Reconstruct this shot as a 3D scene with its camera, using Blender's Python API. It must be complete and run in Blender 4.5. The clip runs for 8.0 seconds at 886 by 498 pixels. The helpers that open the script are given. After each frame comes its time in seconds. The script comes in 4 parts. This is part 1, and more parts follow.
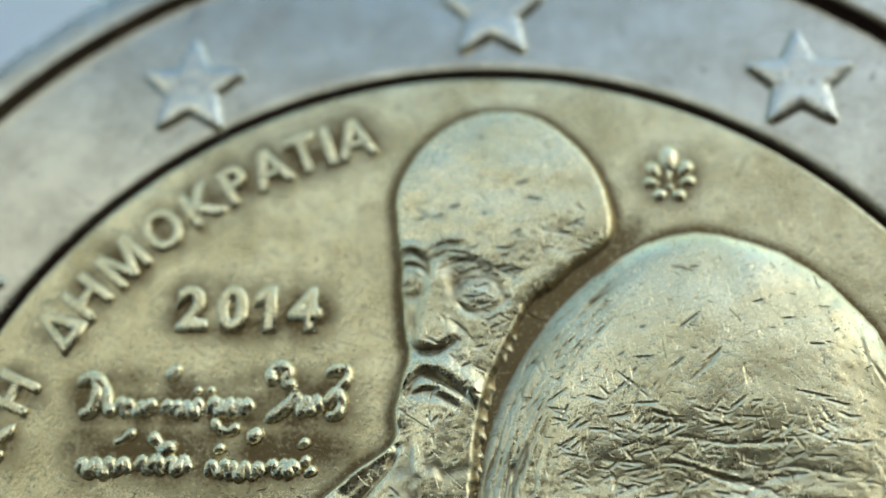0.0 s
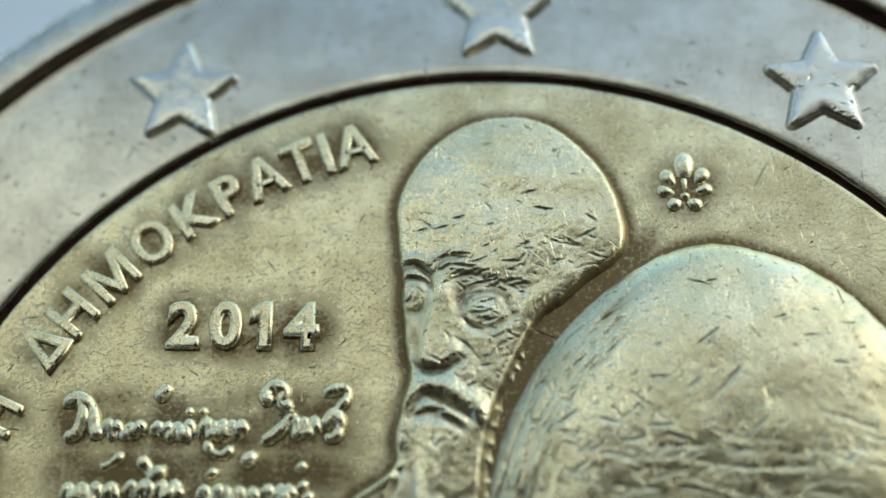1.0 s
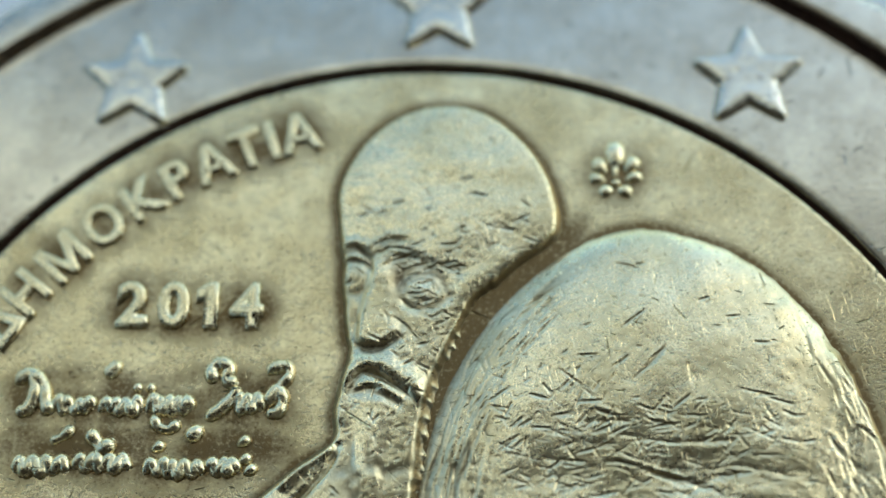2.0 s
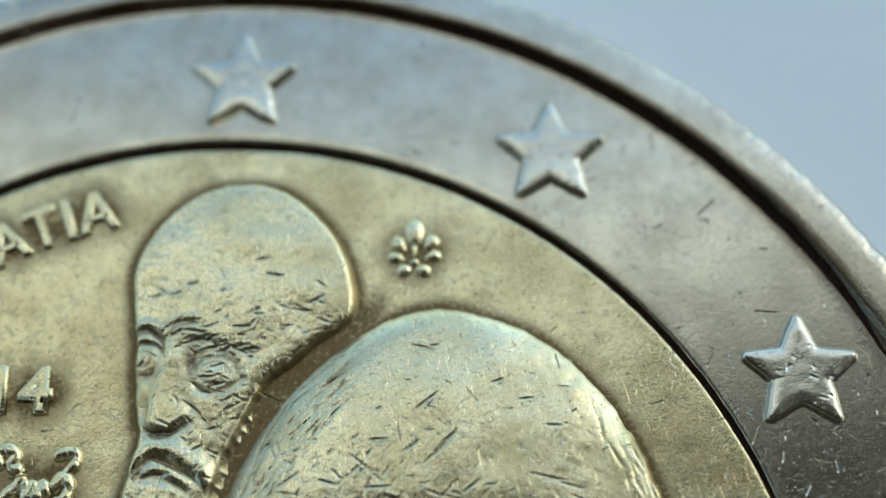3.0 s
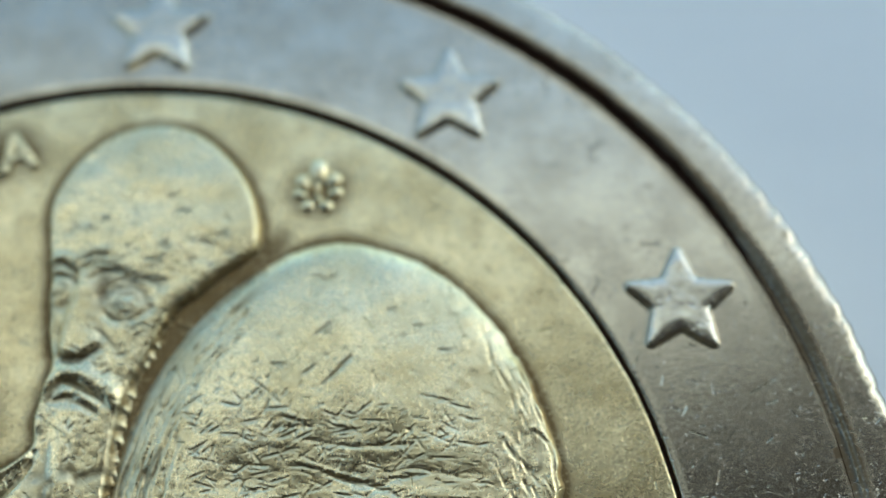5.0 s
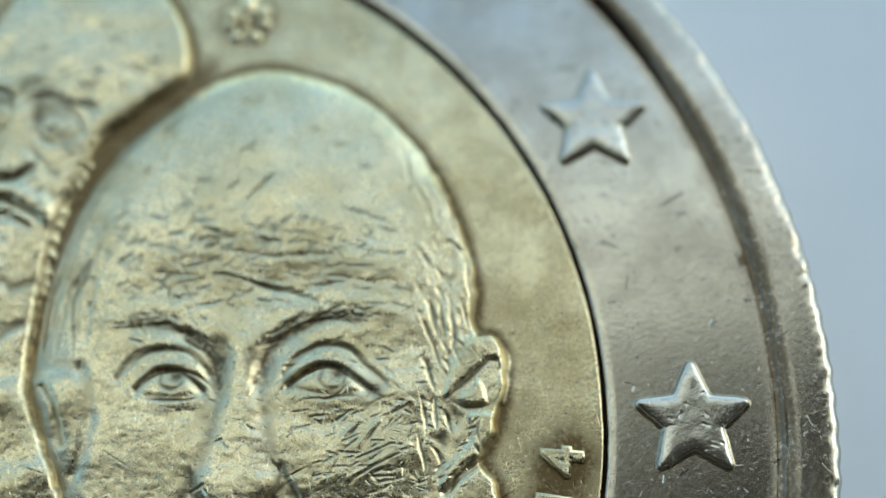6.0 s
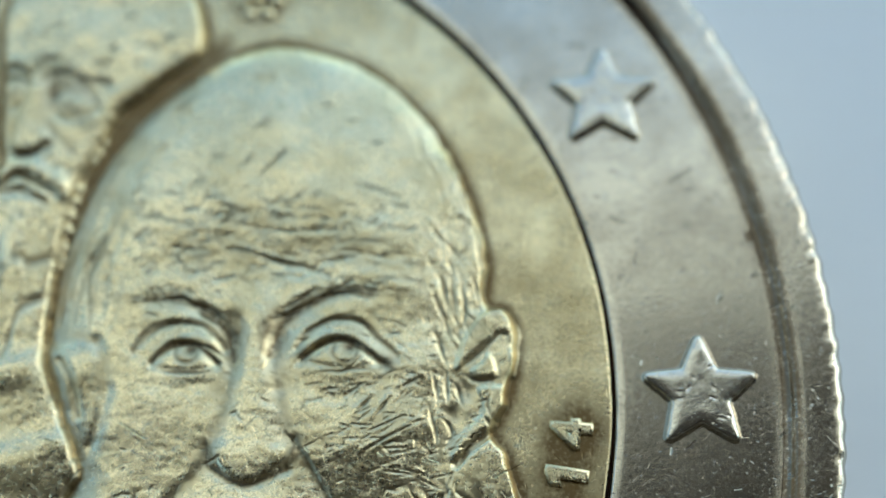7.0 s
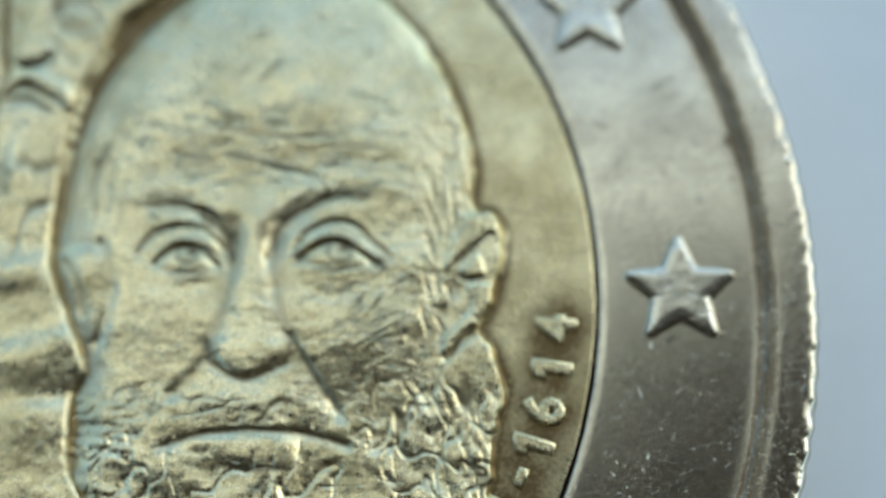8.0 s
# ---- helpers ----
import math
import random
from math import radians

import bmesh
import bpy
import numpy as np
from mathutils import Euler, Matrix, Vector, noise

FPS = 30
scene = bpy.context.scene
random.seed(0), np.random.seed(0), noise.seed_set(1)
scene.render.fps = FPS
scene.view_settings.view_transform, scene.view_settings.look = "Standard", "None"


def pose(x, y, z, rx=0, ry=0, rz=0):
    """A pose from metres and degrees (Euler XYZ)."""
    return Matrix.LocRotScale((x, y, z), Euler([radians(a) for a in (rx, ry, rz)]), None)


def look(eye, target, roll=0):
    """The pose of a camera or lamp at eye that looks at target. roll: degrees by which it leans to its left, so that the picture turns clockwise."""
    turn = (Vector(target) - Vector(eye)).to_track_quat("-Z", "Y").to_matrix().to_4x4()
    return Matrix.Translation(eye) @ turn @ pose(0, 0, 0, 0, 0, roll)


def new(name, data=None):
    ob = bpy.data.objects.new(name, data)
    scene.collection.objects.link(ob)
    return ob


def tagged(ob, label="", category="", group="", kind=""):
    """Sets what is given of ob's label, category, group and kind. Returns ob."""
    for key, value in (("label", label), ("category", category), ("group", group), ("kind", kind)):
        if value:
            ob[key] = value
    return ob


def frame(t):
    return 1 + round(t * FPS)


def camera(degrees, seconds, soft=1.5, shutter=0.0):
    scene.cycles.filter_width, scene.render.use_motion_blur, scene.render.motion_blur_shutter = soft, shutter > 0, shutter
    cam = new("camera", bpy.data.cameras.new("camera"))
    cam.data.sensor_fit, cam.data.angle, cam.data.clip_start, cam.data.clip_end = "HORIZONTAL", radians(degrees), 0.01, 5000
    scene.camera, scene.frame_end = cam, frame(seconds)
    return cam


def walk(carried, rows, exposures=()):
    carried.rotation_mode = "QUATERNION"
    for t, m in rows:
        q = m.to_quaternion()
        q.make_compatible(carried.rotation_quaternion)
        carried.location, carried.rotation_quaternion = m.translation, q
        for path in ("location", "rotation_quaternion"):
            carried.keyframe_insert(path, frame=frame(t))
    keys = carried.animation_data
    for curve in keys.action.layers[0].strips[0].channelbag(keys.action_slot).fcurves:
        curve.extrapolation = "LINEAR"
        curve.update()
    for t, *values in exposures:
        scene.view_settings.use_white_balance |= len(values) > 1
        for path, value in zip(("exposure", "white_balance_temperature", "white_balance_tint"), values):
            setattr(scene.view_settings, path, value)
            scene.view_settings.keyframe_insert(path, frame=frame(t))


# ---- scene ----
MM = 0.001
TABLE = 0.75          # height of the table top
FIELD = TABLE + 0.00204  # height of the coin's field

cam = camera(34.09, 8.0)
# close-up lens, focused once at 22.6 mm, with a shallow depth of field
cam.data.dof.use_dof = True
cam.data.dof.focus_distance = 0.0226
cam.data.dof.aperture_fstop = 40.0

# seconds, aim on the coin (mm), distance (mm), bearing, tilt from the coin's normal and roll (degrees)
ROWS = [
    (0.0, -0.782, 6.074, 23.985, 12.08, 20.74, -11.60),
    (0.5, -0.788, 6.263, 23.137, 12.15, 20.75, -11.76),
    (1.0, -0.848, 6.288, 22.881, 12.32, 20.51, -11.95),
    (1.2, -0.804, 6.257, 22.987, 12.05, 20.45, -11.49),
    (2.3, 1.029, 5.720, 23.737, 8.59, 20.27, -8.18),
    (2.5, 1.842, 5.921, 23.743, 7.45, 21.18, -7.25),
    (3.0, 3.442, 7.388, 23.714, 4.49, 21.36, -4.58),
    (3.5, 3.652, 7.736, 23.225, 2.64, 21.91, -2.81),
    (4.0, 3.780, 7.534, 23.505, 2.40, 21.15, -2.87),
    (4.2, 3.849, 7.533, 23.642, 2.87, 21.19, -3.35),
    (5.3, 5.774, 4.708, 24.593, 5.75, 21.06, -5.80),
    (5.5, 6.134, 3.650, 24.514, 6.29, 21.11, -6.40),
    (6.0, 6.502, 2.948, 24.098, 7.31, 20.61, -7.48),
    (6.5, 6.377, 2.841, 24.201, 8.20, 20.24, -8.35),
    (7.0, 6.320, 2.510, 24.278, 8.91, 19.65, -8.94),
    (7.5, 6.228, 1.344, 24.499, 9.85, 18.73, -9.99),
    (8.0, 6.496, 0.782, 24.699, 10.02, 17.68, -10.17),
]


def eye_row(tx, ty, d, az, el, roll):
    a, e = radians(az), radians(el)
    back = Vector((math.sin(e) * math.sin(a), -math.sin(e) * math.cos(a), math.cos(e)))
    aim = Vector((tx * MM, ty * MM, FIELD))
    return look(aim + back * d * MM, aim, roll)


walk(cam, [(t, eye_row(*r)) for t, *r in ROWS], exposures=[(0.0, -0.12, 6650, -10), (8.0, -0.02, 6650, -10)])

# ---- light: blue sky, sun in the east, and an added unseen canvas awning overhead ----
world = bpy.data.worlds.new("sky")
scene.world = world
world.use_nodes = True
wn = world.node_tree.nodes
sky = wn.new("ShaderNodeTexSky")
sky.sky_type = "NISHITA"
sky.sun_disc = False
SUN_AZ, SUN_EL = radians(72), radians(49)
sky.sun_elevation = SUN_EL
sky.sun_rotation = SUN_AZ
sky.dust_density = 1.3
sky.air_density = 1.0
world.node_tree.links.new(sky.outputs["Color"], wn["Background"].inputs["Color"])
wn["Background"].inputs["Strength"].default_value = 0.35

sun = new("sun", bpy.data.lights.new("sun", "SUN"))
sun.data.energy = 2.8
sun.data.angle = radians(9)
sun.data.color = (1.0, 0.92, 0.77)
sun.matrix_world = look((2 * math.sin(SUN_AZ) * math.cos(SUN_EL), 2 * math.cos(SUN_AZ) * math.cos(SUN_EL), TABLE + 2 * math.sin(SUN_EL)), (0, 0, TABLE))


# ---- materials ----
def material(name):
    m = bpy.data.materials.new(name)
    m.use_nodes = True
    return m, m.node_tree.nodes, m.node_tree.links, m.node_tree.nodes["Principled BSDF"]


def mix_col(nodes, links, fac, a, b):
    n = nodes.new("ShaderNodeMix")
    n.data_type = "RGBA"
    for sock, v in ((n.inputs[0], fac), (n.inputs[6], a), (n.inputs[7], b)):
        if isinstance(v, (tuple, float)):
            sock.default_value = v
        else:
            links.new(v, sock)
    return n.outputs[2]


def math_node(nodes, links, op, a, b=0.0, clamp=False):
    n = nodes.new("ShaderNodeMath")
    n.operation, n.use_clamp = op, clamp
    for sock, v in ((n.inputs[0], a), (n.inputs[1], b)):
        if isinstance(v, float):
            sock.default_value = v
        else:
            links.new(v, sock)
    return n.outputs[0]


def coords(nodes, links, scale, turn=0.0):
    """Object coordinates in millimetres times scale (a triple), turned about z."""
    tc = nodes.new("ShaderNodeTexCoord")
    first = nodes.new("ShaderNodeMapping")
    first.inputs["Rotation"].default_value = (0, 0, radians(turn))
    first.inputs["Scale"].default_value = (1000, 1000, 1000)
    second = nodes.new("ShaderNodeMapping")
    second.inputs["Scale"].default_value = scale
    links.new(tc.outputs["Object"], first.inputs["Vector"])
    links.new(first.outputs["Vector"], second.inputs["Vector"])
    return second.outputs["Vector"]


def noise_tex(nodes, links, vec, scale, detail=3.0, rough=0.55):
    n = nodes.new("ShaderNodeTexNoise")
    n.inputs["Scale"].default_value = scale
    n.inputs["Detail"].default_value = detail
    n.inputs["Roughness"].default_value = rough
    links.new(vec, n.inputs["Vector"])
    return n.outputs["Fac"]


def ramp(nodes, links, value, lo, hi):
    n = nodes.new("ShaderNodeMapRange")
    n.inputs["From Min"].default_value, n.inputs["From Max"].default_value = lo, hi
    links.new(value, n.inputs["Value"])
    return n.outputs["Result"]


def nicks(nodes, links, scale, length, width, share, turn=0.0):
    """A mask of short cuts, one in a share of the cells of a Voronoi pattern, each at its own angle and length. Sizes in cells."""
    v = coords(nodes, links, (scale, scale, 0.0), turn)
    vo = nodes.new("ShaderNodeTexVoronoi")
    vo.voronoi_dimensions = "2D"
    vo.inputs["Scale"].default_value = 1.0
    links.new(v, vo.inputs["Vector"])
    off = nodes.new("ShaderNodeVectorMath")
    off.operation = "SUBTRACT"
    links.new(v, off.inputs[0])
    links.new(vo.outputs["Position"], off.inputs[1])
    rnd = nodes.new("ShaderNodeSeparateColor")
    links.new(vo.outputs["Color"], rnd.inputs[0])
    rot = nodes.new("ShaderNodeVectorRotate")
    rot.rotation_type = "Z_AXIS"
    links.new(off.outputs[0], rot.inputs["Vector"])
    links.new(math_node(nodes, links, "MULTIPLY", rnd.outputs[0], 3.1416), rot.inputs["Angle"])
    xyz = nodes.new("ShaderNodeSeparateXYZ")
    links.new(rot.outputs[0], xyz.inputs[0])
    u = math_node(nodes, links, "ABSOLUTE", xyz.outputs[0])
    w = math_node(nodes, links, "ABSOLUTE", xyz.outputs[1])
    own = math_node(nodes, links, "MULTIPLY", math_node(nodes, links, "POWER", rnd.outputs[1], 2.0), length)
    along = math_node(nodes, links, "SUBTRACT", 1.0, math_node(nodes, links, "DIVIDE", u, math_node(nodes, links, "ADD", own, 0.04)), True)
    across = math_node(nodes, links, "SUBTRACT", 1.0, math_node(nodes, links, "DIVIDE", w, width), True)
    there = math_node(nodes, links, "LESS_THAN", rnd.outputs[2], share)
    m = math_node(nodes, links, "MULTIPLY", math_node(nodes, links, "MINIMUM", math_node(nodes, links, "MULTIPLY", along, 3.0), 1.0), across)
    return math_node(nodes, links, "MULTIPLY", m, there)


def coin_metal(name, base, worn, tarnish_and_shade, rough, relief=1.0, scratch=1.0, stain=0.5, attribute=False, nick=0.4):
    """Struck metal: base colour, a worn brighter tone, brown tarnish, hairline scratches and fine pitting."""
    m, nodes, links, bsdf = material(name)
    plain = coords(nodes, links, (1, 1, 1))
    big = noise_tex(nodes, links, plain, 0.9, 4.0, 0.6)
    fine = noise_tex(nodes, links, plain, 14.0, 4.0, 0.65)
    pits = noise_tex(nodes, links, plain, 21.0, 3.0, 0.6)
    col = mix_col(nodes, links, ramp(nodes, links, big, 0.35, 0.7), base, worn)
    dirt = ramp(nodes, links, big, 0.62, 0.30)
    speck = ramp(nodes, links, fine, 0.58, 0.66)
    amount = math_node(nodes, links, "MULTIPLY", dirt, stain)
    amount = math_node(nodes, links, "ADD", amount, math_node(nodes, links, "MULTIPLY", speck, 0.9 * stain))
    if attribute:
        # per-point amount: real brown tarnish, and shade painted into creases and slopes
        at = nodes.new("ShaderNodeAttribute")
        at.attribute_name = "tarnish_and_shade"
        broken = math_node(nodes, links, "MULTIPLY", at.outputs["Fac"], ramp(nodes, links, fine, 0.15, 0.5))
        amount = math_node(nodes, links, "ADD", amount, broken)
    amount = math_node(nodes, links, "MINIMUM", amount, 0.9)
    bsdf.inputs["Metallic"].default_value = 1.0
    r = math_node(nodes, links, "MULTIPLY", fine, 0.16)
    r = math_node(nodes, links, "ADD", r, math_node(nodes, links, "MULTIPLY", amount, 0.22))
    links.new(math_node(nodes, links, "ADD", r, rough - 0.08), bsdf.inputs["Roughness"])
    # hairlines in four directions, broken up by a larger noise
    height = math_node(nodes, links, "MULTIPLY", fine, 0.32 * relief)
    height = math_node(nodes, links, "SUBTRACT", height, math_node(nodes, links, "MULTIPLY", ramp(nodes, links, pits, 0.64, 0.72), 0.6 * relief))
    for i, turn in enumerate((11.0, 47.0, 74.0, 103.0, 131.0, 166.0)):
        v = coords(nodes, links, (24.0, 3.2 - 0.3 * i, 1.0), turn)
        line = noise_tex(nodes, links, v, 1.0, 1.0, 0.5)
        cut = ramp(nodes, links, line, 0.69, 0.77)
        height = math_node(nodes, links, "SUBTRACT", height, math_node(nodes, links, "MULTIPLY", cut, 0.3 * scratch))
    amount = math_node(nodes, links, "MAXIMUM", amount, math_node(nodes, links, "MULTIPLY", ramp(nodes, links, pits, 0.66, 0.72), 0.8))
    for scale, length, width, share, deep, turn in ((1.6, 0.42, 0.026, 0.24, 2.0, 0.0), (3.7, 0.40, 0.05, 0.32, 1.2, 30.0), (8.0, 0.35, 0.09, 0.2, 0.6, 70.0)):
        cut = nicks(nodes, links, scale, length, width, nick * share, turn)
        height = math_node(nodes, links, "SUBTRACT", height, math_node(nodes, links, "MULTIPLY", cut, deep))
        amount = math_node(nodes, links, "MAXIMUM", amount, math_node(nodes, links, "MULTIPLY", cut, 0.6))
    links.new(mix_col(nodes, links, amount, col, tarnish_and_shade), bsdf.inputs["Base Color"])
    bump = nodes.new("ShaderNodeBump")
    bump.inputs["Strength"].default_value = 0.8
    bump.inputs["Distance"].default_value = 0.000012
    links.new(height, bump.inputs["Height"])
    links.new(bump.outputs["Normal"], bsdf.inputs["Normal"])
    return m


GOLD = coin_metal("nordic gold field", (0.72, 0.60, 0.345, 1), (0.79, 0.685, 0.44, 1), (0.125, 0.070, 0.024, 1), 0.22, relief=1.3, stain=0.3, attribute=True, nick=0.65)
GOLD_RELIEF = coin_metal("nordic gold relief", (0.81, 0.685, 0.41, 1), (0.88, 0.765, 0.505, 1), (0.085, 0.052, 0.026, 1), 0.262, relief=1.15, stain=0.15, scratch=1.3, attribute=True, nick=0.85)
NICKEL = coin_metal("cupronickel ring", (0.565, 0.515, 0.425, 1), (0.62, 0.57, 0.475, 1), (0.15, 0.105, 0.06, 1), 0.155, relief=0.6, stain=0.25, scratch=0.2, attribute=True, nick=0.65)
NICKEL_STAR = coin_metal("cupronickel star", (0.64, 0.60, 0.51, 1), (0.71, 0.67, 0.58, 1), (0.26, 0.21, 0.15, 1), 0.17, stain=0.25, scratch=0.15, nick=0.3)


def joint_dirt():
    m, nodes, links, bsdf = material("grime in the joint")
    v = coords(nodes, links, (1, 1, 1))
    n = noise_tex(nodes, links, v, 6.0, 4.0)
    links.new(mix_col(nodes, links, n, (0.007, 0.005, 0.004, 1), (0.055, 0.026, 0.015, 1)), bsdf.inputs["Base Color"])
    bsdf.inputs["Roughness"].default_value = 0.9
    bsdf.inputs["Specular IOR Level"].default_value = 0.1
    return m


GRIME = joint_dirt()


def painted(name, a, b, rough, scale, stretch=(1, 1, 1)):
    m, nodes, links, bsdf = material(name)
    v = coords(nodes, links, stretch)
    n = noise_tex(nodes, links, v, scale, 4.0, 0.6)
    fine = noise_tex(nodes, links, v, scale * 14, 3.0, 0.6)
    links.new(mix_col(nodes, links, n, a, b), bsdf.inputs["Base Color"])
    links.new(math_node(nodes, links, "ADD", math_node(nodes, links, "MULTIPLY", fine, 0.2), rough - 0.1), bsdf.inputs["Roughness"])
    bump = nodes.new("ShaderNodeBump")
    bump.inputs["Strength"].default_value = 0.3
    bump.inputs["Distance"].default_value = 0.00005
    links.new(fine, bump.inputs["Height"])
    links.new(bump.outputs["Normal"], bsdf.inputs["Normal"])
    return m


TABLE_PAINT = painted("pale blue-grey table paint", (0.72, 0.755, 0.82, 1), (0.87, 0.89, 0.93, 1), 0.5, 0.10, (1, 2.5, 1))
LEG_PAINT = painted("grey leg paint", (0.35, 0.37, 0.40, 1), (0.42, 0.44, 0.47, 1), 0.5, 0.02)
PLASTER = painted("dark brown plaster", (0.07, 0.055, 0.045, 1), (0.10, 0.08, 0.065, 1), 0.8, 0.01)
WHITE_PLASTER = painted("white plaster", (0.54, 0.52, 0.48, 1), (0.62, 0.60, 0.56, 1), 0.8, 0.01)
SAND_PLASTER = painted("sand-coloured plaster", (0.66, 0.56, 0.42, 1), (0.74, 0.64, 0.50, 1), 0.8, 0.01)
SHADE_PANEL = painted("dark shade panel", (0.04, 0.034, 0.03, 1), (0.06, 0.05, 0.045, 1), 0.8, 0.01)
EARTH = painted("pale sandy ground", (0.46, 0.43, 0.38, 1), (0.56, 0.53, 0.47, 1), 0.9, 0.002)


def canvas():
    m, nodes, links, bsdf = material("unseen awning canvas")
    v = coords(nodes, links, (1, 1, 1))
    n = noise_tex(nodes, links, v, 0.01, 3.0)
    col = mix_col(nodes, links, n, (0.93, 0.885, 0.79, 1), (0.97, 0.93, 0.84, 1))
    thin, thick, mix = nodes.new("ShaderNodeBsdfTranslucent"), nodes.new("ShaderNodeBsdfDiffuse"), nodes.new("ShaderNodeMixShader")
    links.new(col, thin.inputs["Color"])
    links.new(col, thick.inputs["Color"])
    mix.inputs[0].default_value = 0.3
    links.new(thin.outputs[0], mix.inputs[1])
    links.new(thick.outputs[0], mix.inputs[2])
    links.new(mix.outputs[0], nodes["Material Output"].inputs["Surface"])
    return m


CANVAS = canvas()


# ---- mesh helpers ----
def mesh_object(name, verts, faces, mat, parent=None, label="", smooth=True):
    me = bpy.data.meshes.new(name)
    me.from_pydata([tuple(v) for v in verts], [], faces)
    me.materials.append(mat)
    if smooth:
        me.polygons.foreach_set("use_smooth", [True] * len(me.polygons))
    me.update()
    ob = new(name, me)
    ob.parent = parent
    return tagged(ob, label) if label else ob


def block(name, lo, hi, mat, parent=None, bevel=0.0, label=""):
    bm = bmesh.new()
    bmesh.ops.create_cube(bm, size=1.0)
    for v in bm.verts:
        v.co = Vector([l + (c + 0.5) * (h - l) for c, l, h in zip(v.co, lo, hi)])
    if bevel:
        bmesh.ops.bevel(bm, geom=bm.edges[:], offset=bevel, segments=3, affect="EDGES", profile=0.5)
    me = bpy.data.meshes.new(name)
    bm.to_mesh(me)
    bm.free()
    me.materials.append(mat)
    ob = new(name, me)
    ob.parent = parent
    return tagged(ob, label) if label else ob


def lathe(name, profile, segments, mat, parent, wobble=None, closed=False, label="", darken=None):
    """Turns a profile of (radius, height) in mm about z. wobble(i, k) shifts radius and height."""
    verts, faces = [], []
    n = len(profile)
    for k in range(segments):
        a = 2 * math.pi * k / segments
        for i, (r, z) in enumerate(profile):
            dr, dz = wobble(i, a) if wobble else (0, 0)
            verts.append(((r + dr) * math.cos(a) * MM, (r + dr) * math.sin(a) * MM, (z + dz) * MM))
    for k in range(segments):
        k2 = (k + 1) % segments
        for i in range(n if closed else n - 1):
            j = (i + 1) % n
            faces.append((k * n + i, k2 * n + i, k2 * n + j, k * n + j))
    ob = mesh_object(name, verts, faces, mat, parent, label)
    if darken:
        at = ob.data.attributes.new("tarnish_and_shade", "FLOAT", "POINT")
        at.data.foreach_set("value", [darken(r, 2 * math.pi * k / segments) for k in range(segments) for r, z in profile])
    return ob


def spline(points, closed=False, steps=6):
    """A smooth line through the control points."""
    p = np.array(points, float)
    n = len(p)
    out = []
    for i in range(n if closed else n - 1):
        if closed:
            a, b, c, d = p[i - 1], p[i], p[(i + 1) % n], p[(i + 2) % n]
        else:
            a, b, c, d = p[max(i - 1, 0)], p[i], p[i + 1], p[min(i + 2, n - 1)]
        for s in np.arange(steps) / steps:
            out.append(0.5 * (2 * b + (c - a) * s + (2 * a - 5 * b + 4 * c - d) * s ** 2 + (3 * b - a - 3 * c + d) * s ** 3))
    if not closed:
        out.append(p[-1])
    return np.array(out)


def line_distance(X, Y, line, closed=False):
    best = np.full(X.shape, 1e9)
    m = len(line)
    for i in range(m if closed else m - 1):
        (ax, ay), (bx, by) = line[i], line[(i + 1) % m]
        dx, dy = bx - ax, by - ay
        s = np.clip(((X - ax) * dx + (Y - ay) * dy) / (dx * dx + dy * dy + 1e-12), 0, 1)
        best = np.minimum(best, (X - ax - s * dx) ** 2 + (Y - ay - s * dy) ** 2)
    return np.sqrt(best)


def inside_distance(X, Y, line):
    """Distance to a closed line, positive inside."""
    inside = np.zeros(X.shape, bool)
    m = len(line)
    for i in range(m):
        (ax, ay), (bx, by) = line[i], line[(i + 1) % m]
        hit = (ay > Y) != (by > Y)
        inside ^= hit & (X < (bx - ax) * (Y - ay) / (by - ay + 1e-12) + ax)
    d = line_distance(X, Y, line, True)
    return np.where(inside, d, -d)


def step(x):
    x = np.clip(x, 0, 1)
    return x * x * (3 - 2 * x)


def value_noise(x, y, seed):
    rng = np.random.RandomState(seed)
    table = rng.rand(64, 64)
    xi, yi = np.floor(x).astype(int), np.floor(y).astype(int)
    fx, fy = step(x - xi), step(y - yi)
    a, b = table[xi % 64, yi % 64], table[(xi + 1) % 64, yi % 64]
    c, d = table[xi % 64, (yi + 1) % 64], table[(xi + 1) % 64, (yi + 1) % 64]
    return (a * (1 - fx) + b * fx) * (1 - fy) + (c * (1 - fx) + d * fx) * fy - 0.5


def strands(u, v, seed):
    """Wavy locks: sharp creases between rounded strands running along v."""
    u = u + 0.9 * value_noise(u * 0.35, v * 0.6, seed + 1) + 0.35 * value_noise(u * 0.9, v * 1.7, seed + 2)
    return np.abs(value_noise(u, v * 0.35, seed)) * 2 - 0.5


def sided_distance(X, Y, line):
    """Distance to a line, positive on its left."""
    best, side = np.full(X.shape, 1e9), np.ones(X.shape)
    for (ax, ay), (bx, by) in zip(line[:-1], line[1:]):
        dx, dy = bx - ax, by - ay
        s = np.clip(((X - ax) * dx + (Y - ay) * dy) / (dx * dx + dy * dy + 1e-12), 0, 1)
        d = (X - ax - s * dx) ** 2 + (Y - ay - s * dy) ** 2
        near = d < best
        best = np.where(near, d, best)
        side = np.where(near, np.sign(dx * (Y - ay) - dy * (X - ax)), side)
    return np.sqrt(best) * side


def curls(x, y, seed):
    """Irregular curling cuts between tufts of hair, 1 in the cuts."""
    u = x + 1.1 * value_noise(x * 0.6, y * 0.6, seed + 1) + 0.5 * value_noise(x * 1.7, y * 1.7, seed + 2)
    v = y + 1.1 * value_noise(x * 0.6, y * 0.6, seed + 3) + 0.5 * value_noise(x * 1.7, y * 1.7, seed + 4)
    return np.exp(-(value_noise(u, v, seed) / 0.07) ** 2)


